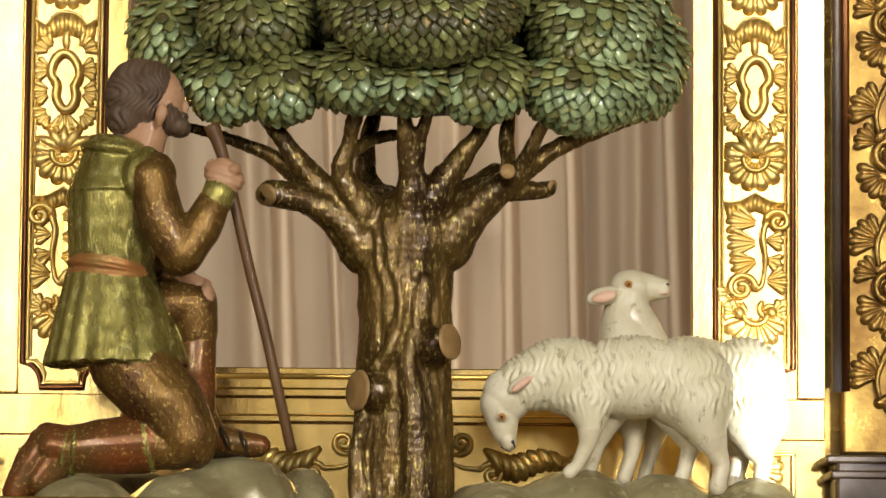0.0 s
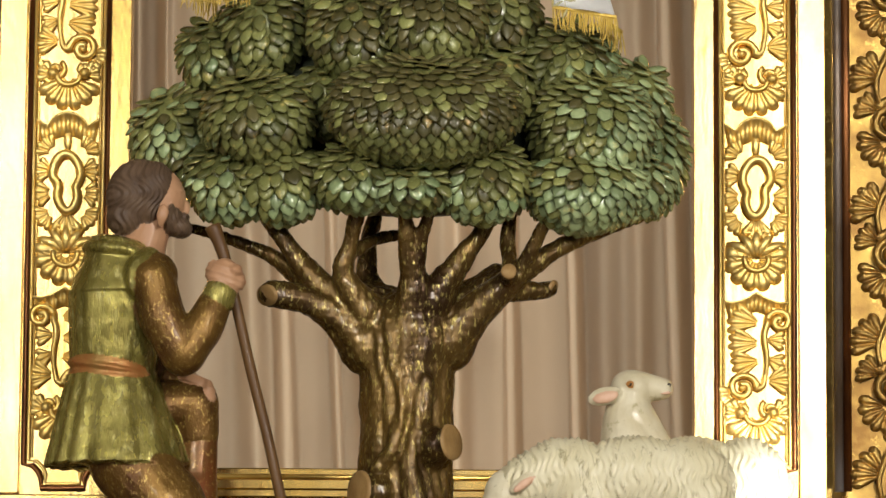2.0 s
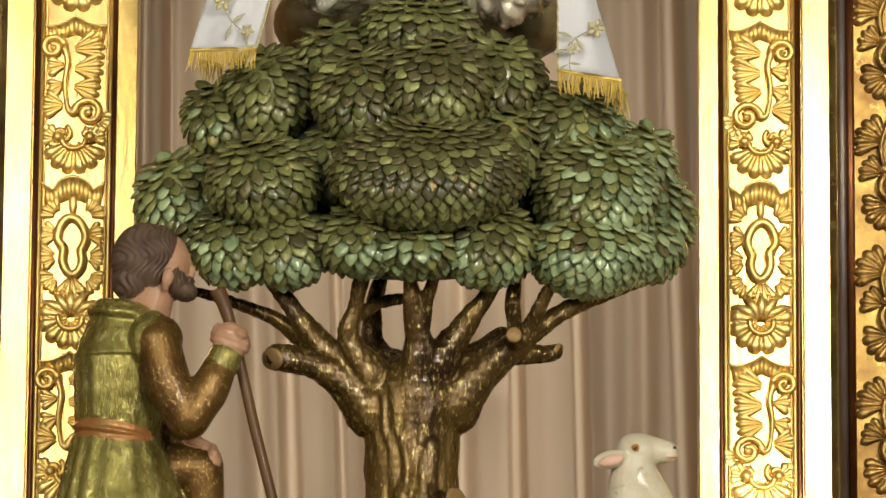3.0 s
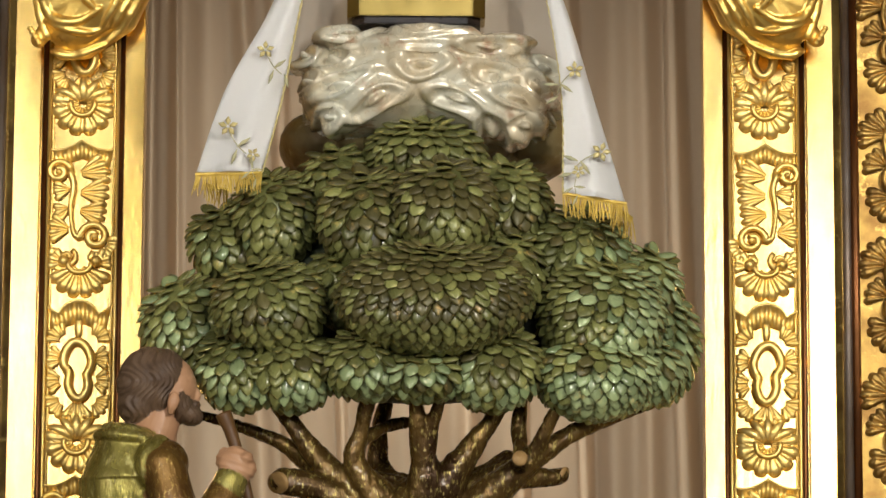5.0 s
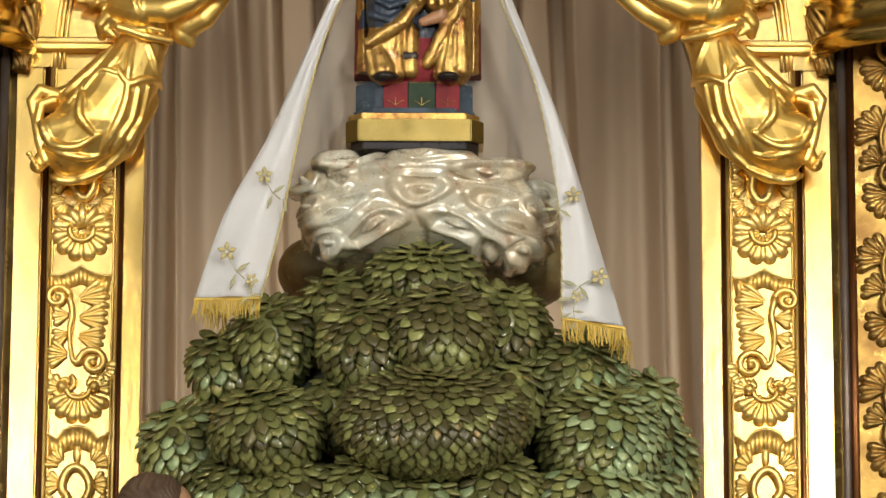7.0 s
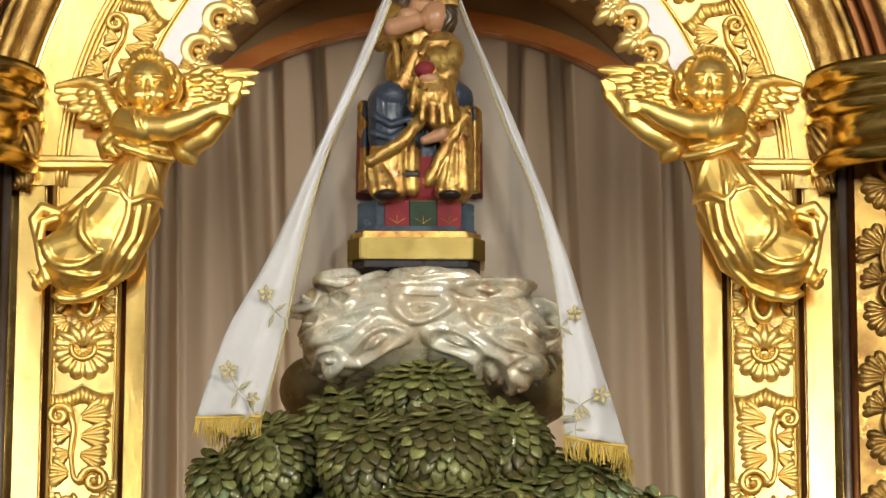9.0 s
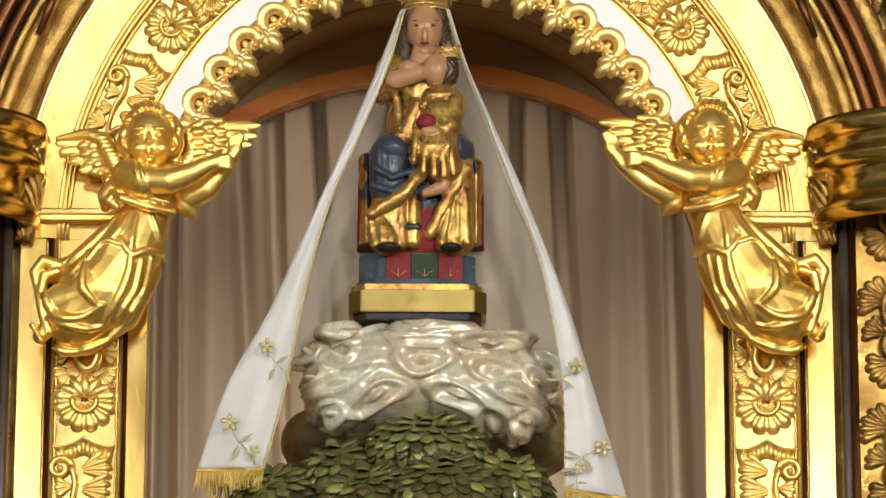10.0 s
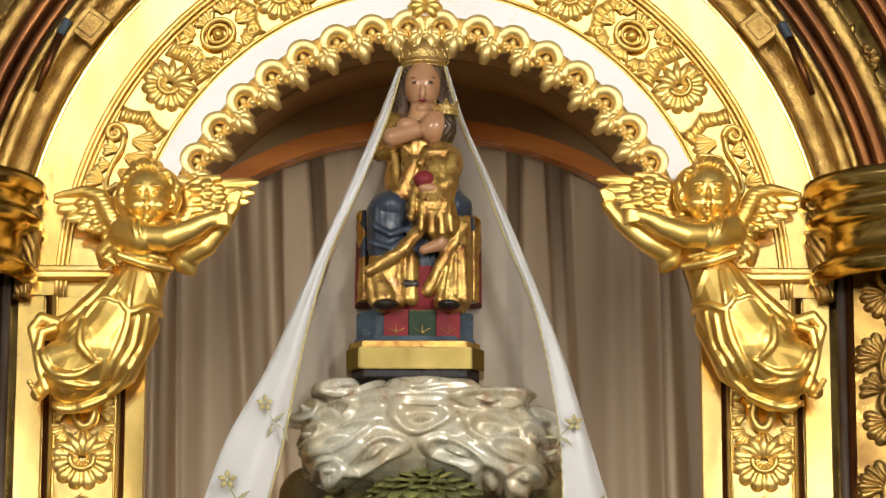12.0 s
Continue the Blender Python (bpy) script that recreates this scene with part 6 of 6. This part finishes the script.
    for k, (u0, v0, u1, v1) in enumerate(((630, 148, 738, 155), (618, 176, 722, 186), (605, 204, 692, 220), (590, 232, 655, 252))):
        e((u0 + u1) / 2, (v0 + v1) / 2, -0.056 - 0.004 * k, (abs(u1 - u0) / 2 + 10, 0.009, 21), math.degrees(math.atan((v1 - v0) / (u1 - u0))), 1)
    for row, spots_uv in enumerate((((640, 165), (632, 195), (615, 225), (598, 255)), ((605, 170), (598, 200), (585, 232), (572, 262)), ((570, 190), (562, 222), (552, 255), (548, 288)))):
        for u, v in spots_uv:
            e(u, v, -0.071 - 0.007 * row, (30, 0.011, 17), 14, 1)
    return P


def gown(co, mat):
    """Chisel marks on the cloth, quills on the feathers."""
    x, y, z = co.T
    return np.where(mat == 1, 0.0004 * np.sin(z * 520 + np.abs(x) * 60), 0.0006 * wobble(co, 60))


for s in (1, -1):
    w = blob("winged_statue", winged(s), [GOLD_BRIGHT, GOLD_BRIGHT], 0.0026, 2, gown)
    tagged(w, "burnished gold winged putto in a flowing gown on the pilaster", "statue", "winged figures at the arch")

# ---- leaves of the tree ----
def leaf_mesh(bm, m, w=0.0212, l=0.0490):
    """One pointed, bulging scale leaf with a worn rim; m carries it to its place, its tip along -z, its face along -y."""
    rows = []
    for f, g, y in ((0, 0.55, 0.002), (0.28, 0.93, -0.0045), (0.52, 1.0, -0.0080), (0.74, 0.80, -0.0095), (0.90, 0.44, -0.0090), (1.0, 0.06, -0.0070)):
        rows.append([bm.verts.new(m @ Vector((u * w * g, y + 0.0075 * g * u * u + (0.0016 if u == 0 else 0), -l * f))) for u in (-1, -0.5, 0, 0.5, 1)])
    for a, b in zip(rows, rows[1:]):
        for k in range(4):
            bm.faces.new((a[k], b[k], b[k + 1], a[k + 1])).smooth = True
    # thickness towards the clump
    rim = [r[0] for r in rows] + [r[4] for r in reversed(rows)]
    under = [bm.verts.new(v.co + (m.to_3x3() @ Vector((0, 0.0042, 0.0015)))) for v in rim]
    for k in range(len(rim)):
        n = (k + 1) % len(rim)
        bm.faces.new((rim[n], rim[k], under[k], under[n])).material_index = 1


rng = random.Random(11)
BROWNED = (3, 4, 8)
spots = []
for ci, (c, r) in enumerate(CLUMPS):
    c, r = Vector(c), tuple(q * 0.94 for q in r)
    others = [(Vector(o), q) for k, (o, q) in enumerate(CLUMPS) if k != ci]
    # whorls round a pole that leans to the front and outwards
    pole = Vector((0.6 * c.x, -0.42, 0.85)).normalized()
    turn = Vector((0, 0, 1)).rotation_difference(pole).to_matrix()
    mean = (r[0] + r[2]) / 2
    rows = max(5, int(math.pi * mean / 0.0215))
    for j in range(rows):
        th = math.pi * (j + 0.25) / rows
        n = max(3, int(2 * math.pi * r[0] * math.sin(th) / 0.0315))
        for i in range(n):
            ph = 2 * math.pi * (i + 0.5 * (j % 2) + rng.uniform(-0.13, 0.13)) / n
            g = Vector((math.sin(th) * math.cos(ph), math.sin(th) * math.sin(ph), math.cos(th)))
            d = turn @ g
            p = c + Vector((d.x * r[0], d.y * r[1], d.z * r[2]))
            if d.y > 0.35 or any(((p.x - o.x) / q[0]) ** 2 + ((p.y - o.y) / q[1]) ** 2 + ((p.z - o.z) / q[2]) ** 2 < 0.86 for o, q in others):
                continue
            nrm = Vector((d.x / r[0], d.y / r[1], d.z / r[2])).normalized()
            down = turn @ (Vector((g.x * g.z, g.y * g.z, -(g.x * g.x + g.y * g.y))) if g.z < 0.98 else Vector((math.cos(ph), math.sin(ph), 0)))
            down = (down - nrm * down.dot(nrm)).normalized()
            side = down.cross(nrm).normalized()
            m = Matrix((side, -nrm, -down)).transposed().to_4x4()
            lift = rng.uniform(8, 17)
            m = Matrix.Translation(p) @ m @ pose(0, 0, 0, -lift, rng.uniform(-9, 9), rng.uniform(-12, 12)) @ Matrix.Diagonal((*(rng.uniform(0.74, 0.98) * q for q in (rng.uniform(0.9, 1.1), 1.0, 1.0)), 1))
            # outer and lower leaves get light in their teal; middle clumps are browner above
            teal_lit = max(0.0, min(1.0, (p.x - 0.30) / 0.22)) * 0.85 + max(0.0, min(1.0, (3.02 - p.z) / 0.08)) * 0.6 + max(0.0, min(1.0, (-0.40 - p.x) / 0.2)) * 0.35
            brown = 0.72 * max(0.0, min(1.0, (d.z + 0.55) / 0.3)) if ci in BROWNED else 0.12
            q = rng.random()
            spots.append((ci, m, 1 if q < teal_lit else 2 if rng.random() < brown else 0))
MESHES = []
for mat in (LEAF, LEAF_TEAL_LIT, LEAF_BROWN):
    bm = bmesh.new()
    leaf_mesh(bm, Matrix.Identity(4))
    me = bpy.data.meshes.new("leaf")
    bm.to_mesh(me)
    bm.free()
    me.materials.append(mat)
    me.materials.append(LEAF_RIM)
    MESHES.append(me)
single = [q for q in spots if q[0] in (4, 8)][:300]
for ci, m, kind in single:
    ob = new("leaf", MESHES[kind])
    ob.parent, ob.matrix_basis = crown, m
done = {id(q) for q in single}
for kind, mat in enumerate((LEAF, LEAF_TEAL_LIT, LEAF_BROWN)):
    bm = bmesh.new()
    for q in spots:
        if q[2] == kind and id(q) not in done:
            leaf_mesh(bm, q[1])
    me = bpy.data.meshes.new("leaves")
    bm.to_mesh(me)
    bm.free()
    ob = finish(new("leaves", me), [mat, LEAF_RIM], False)
    ob.parent = crown
    tagged(ob, "dense overlapping carved green leaves", kind="stuff")

# ---- carving on the side columns ----
for f, s in ((flank_west, -1), (flank_east, 1)):
    for j in range(15):
        z = 2.305 + 0.07 + 0.165 * j
        if z > 4.211:
            break
        bm = bmesh.new()
        h = 1 if j % 2 else -1
        volute(bm, -12 * h, 12, 28, 90, 1.4, h, 6.5, [tuple(p) for p in spline([(30 * h, -4, -60), (34 * h, -4, -20), (10 * h, -4, 38)], 4)])
        lobes(bm, 26 * h, -20, h * 10, h * 120, 52, 5, 9, 0.2)
        lobes(bm, -20 * h, -16, -h * 60, -h * 190, 46, 5, 9, 0.2)
        lobes(bm, 6 * h, -40, 120, 240, 44, 4, 8, 0.2)
        lobes(bm, -30 * h, 34, -h * 20, -h * 110, 40, 4, 8, 0.2)
        bm.transform(Matrix.Translation((s * 1.215, -0.06, z)) @ Matrix.Diagonal((s * 0.0014 * 1.2, 0.0014 * 2.2, 0.0014 * 1.1, 1)))
        bmesh.ops.recalc_face_normals(bm, faces=bm.faces)
        part("carved_leaf", bm, HAMMERED, f, "", True)
    # bunched leaves hanging beside the impost
    bm = bmesh.new()
    for k in range(9):
        a = 2 * math.pi * k / 9
        pts = []
        for i in range(15):
            q = i / 14
            r = 0.0280 * (0.75 + 0.5 * math.sin(math.pi * q)) * (1 - 0.35 * q)
            b = a + 4.5 * q
            pts.append((s * 1.010 + s * 0.018 * q + r * math.cos(b), -0.03 + r * math.sin(b), 4.391 - 0.235 * q))
        tube(bm, pts, [0.0056 + 0.0049 * abs(math.sin(i * 1.1 + k)) for i in range(15)], 7)
    part("leaf_bunch", bm, HAMMERED, f, "dull gold twisted bunch of leaves", True)

# hollow cove with bracket blocks and little painted knobs at its haunches
bm = bmesh.new()
rings = []
for k in range(73):
    a = radians(8 + 164 * k / 72)
    rings.append([bm.verts.new((r * math.cos(a), y, AXIS + RISE * r * math.sin(a))) for r, y in ((1.048, 0.0), (1.062, 0.020), (1.082, 0.026), (1.102, 0.018), (1.118, -0.004))])
for a, b in zip(rings, rings[1:]):
    for k in range(4):
        bm.faces.new((a[k], a[k + 1], b[k + 1], b[k]))
part("cove", bm, HAMMERED, outer, "", True)
for side in (-1, 1):
    for deg, wide, tall in ((37.5, 0.085, 0.075), (66, 0.07, 0.06)):
        a = radians(deg)
        m = Matrix.Translation((side * 1.094 * math.cos(a), -0.012, AXIS + RISE * 1.094 * math.sin(a))) @ Matrix.Rotation(side * (math.pi / 2 - a), 4, "Y")
        bm = box(bmesh.new(), (-wide / 2, -0.016, -tall / 2), (wide / 2, 0.03, tall / 2), 0.004)
        box(bm, (-wide * 0.33, -0.022, -tall * 0.33), (wide * 0.33, -0.0165, tall * 0.33), 0.003)
        bm.transform(m)
        part("bracket", bm, HAMMERED, outer)
    line = [Vector((side * 0.975, -0.035, 4.78)), Vector((side * 0.945, -0.038, 4.86)), Vector((side * 0.925, -0.040, 4.90))]
    part("red_rod", tube(bmesh.new(), [line[0] + (line[0] - line[1]) * 0.9, line[0], line[1]], [0.008, 0.011, 0.012], 12), GOLD_RED, outer, "dull red turned rod", True)
    part("knob", tube(bmesh.new(), [line[1].lerp(line[2], k / 8) for k in range(9)], [0.011 + 0.003 * (k % 2) for k in range(9)], 12), BLUE_GREY, outer, "ribbed blue-grey knob", True)
for i in range(40):
    a = radians(8 + 164 * i / 39)
    bm = bmesh.new()
    h = 1 if i % 2 else -1
    volute(bm, 0, 0, 16, 0, 1.2, h, 5)
    lobes(bm, 0, 0, h * 20, h * 170, 30, 4, 9, 0.3)
    bm.transform(Matrix.Translation((1.3006 * math.cos(a), -0.02, AXIS + 1.3006 * math.sin(a))) @ Matrix.Rotation(-a, 4, "Y") @ Matrix.Diagonal((0.0015, 0.0025, 0.0015, 1)))
    bmesh.ops.recalc_face_normals(bm, faces=bm.faces)
    part("carved_leaf", bm, HAMMERED, outer, "", True)
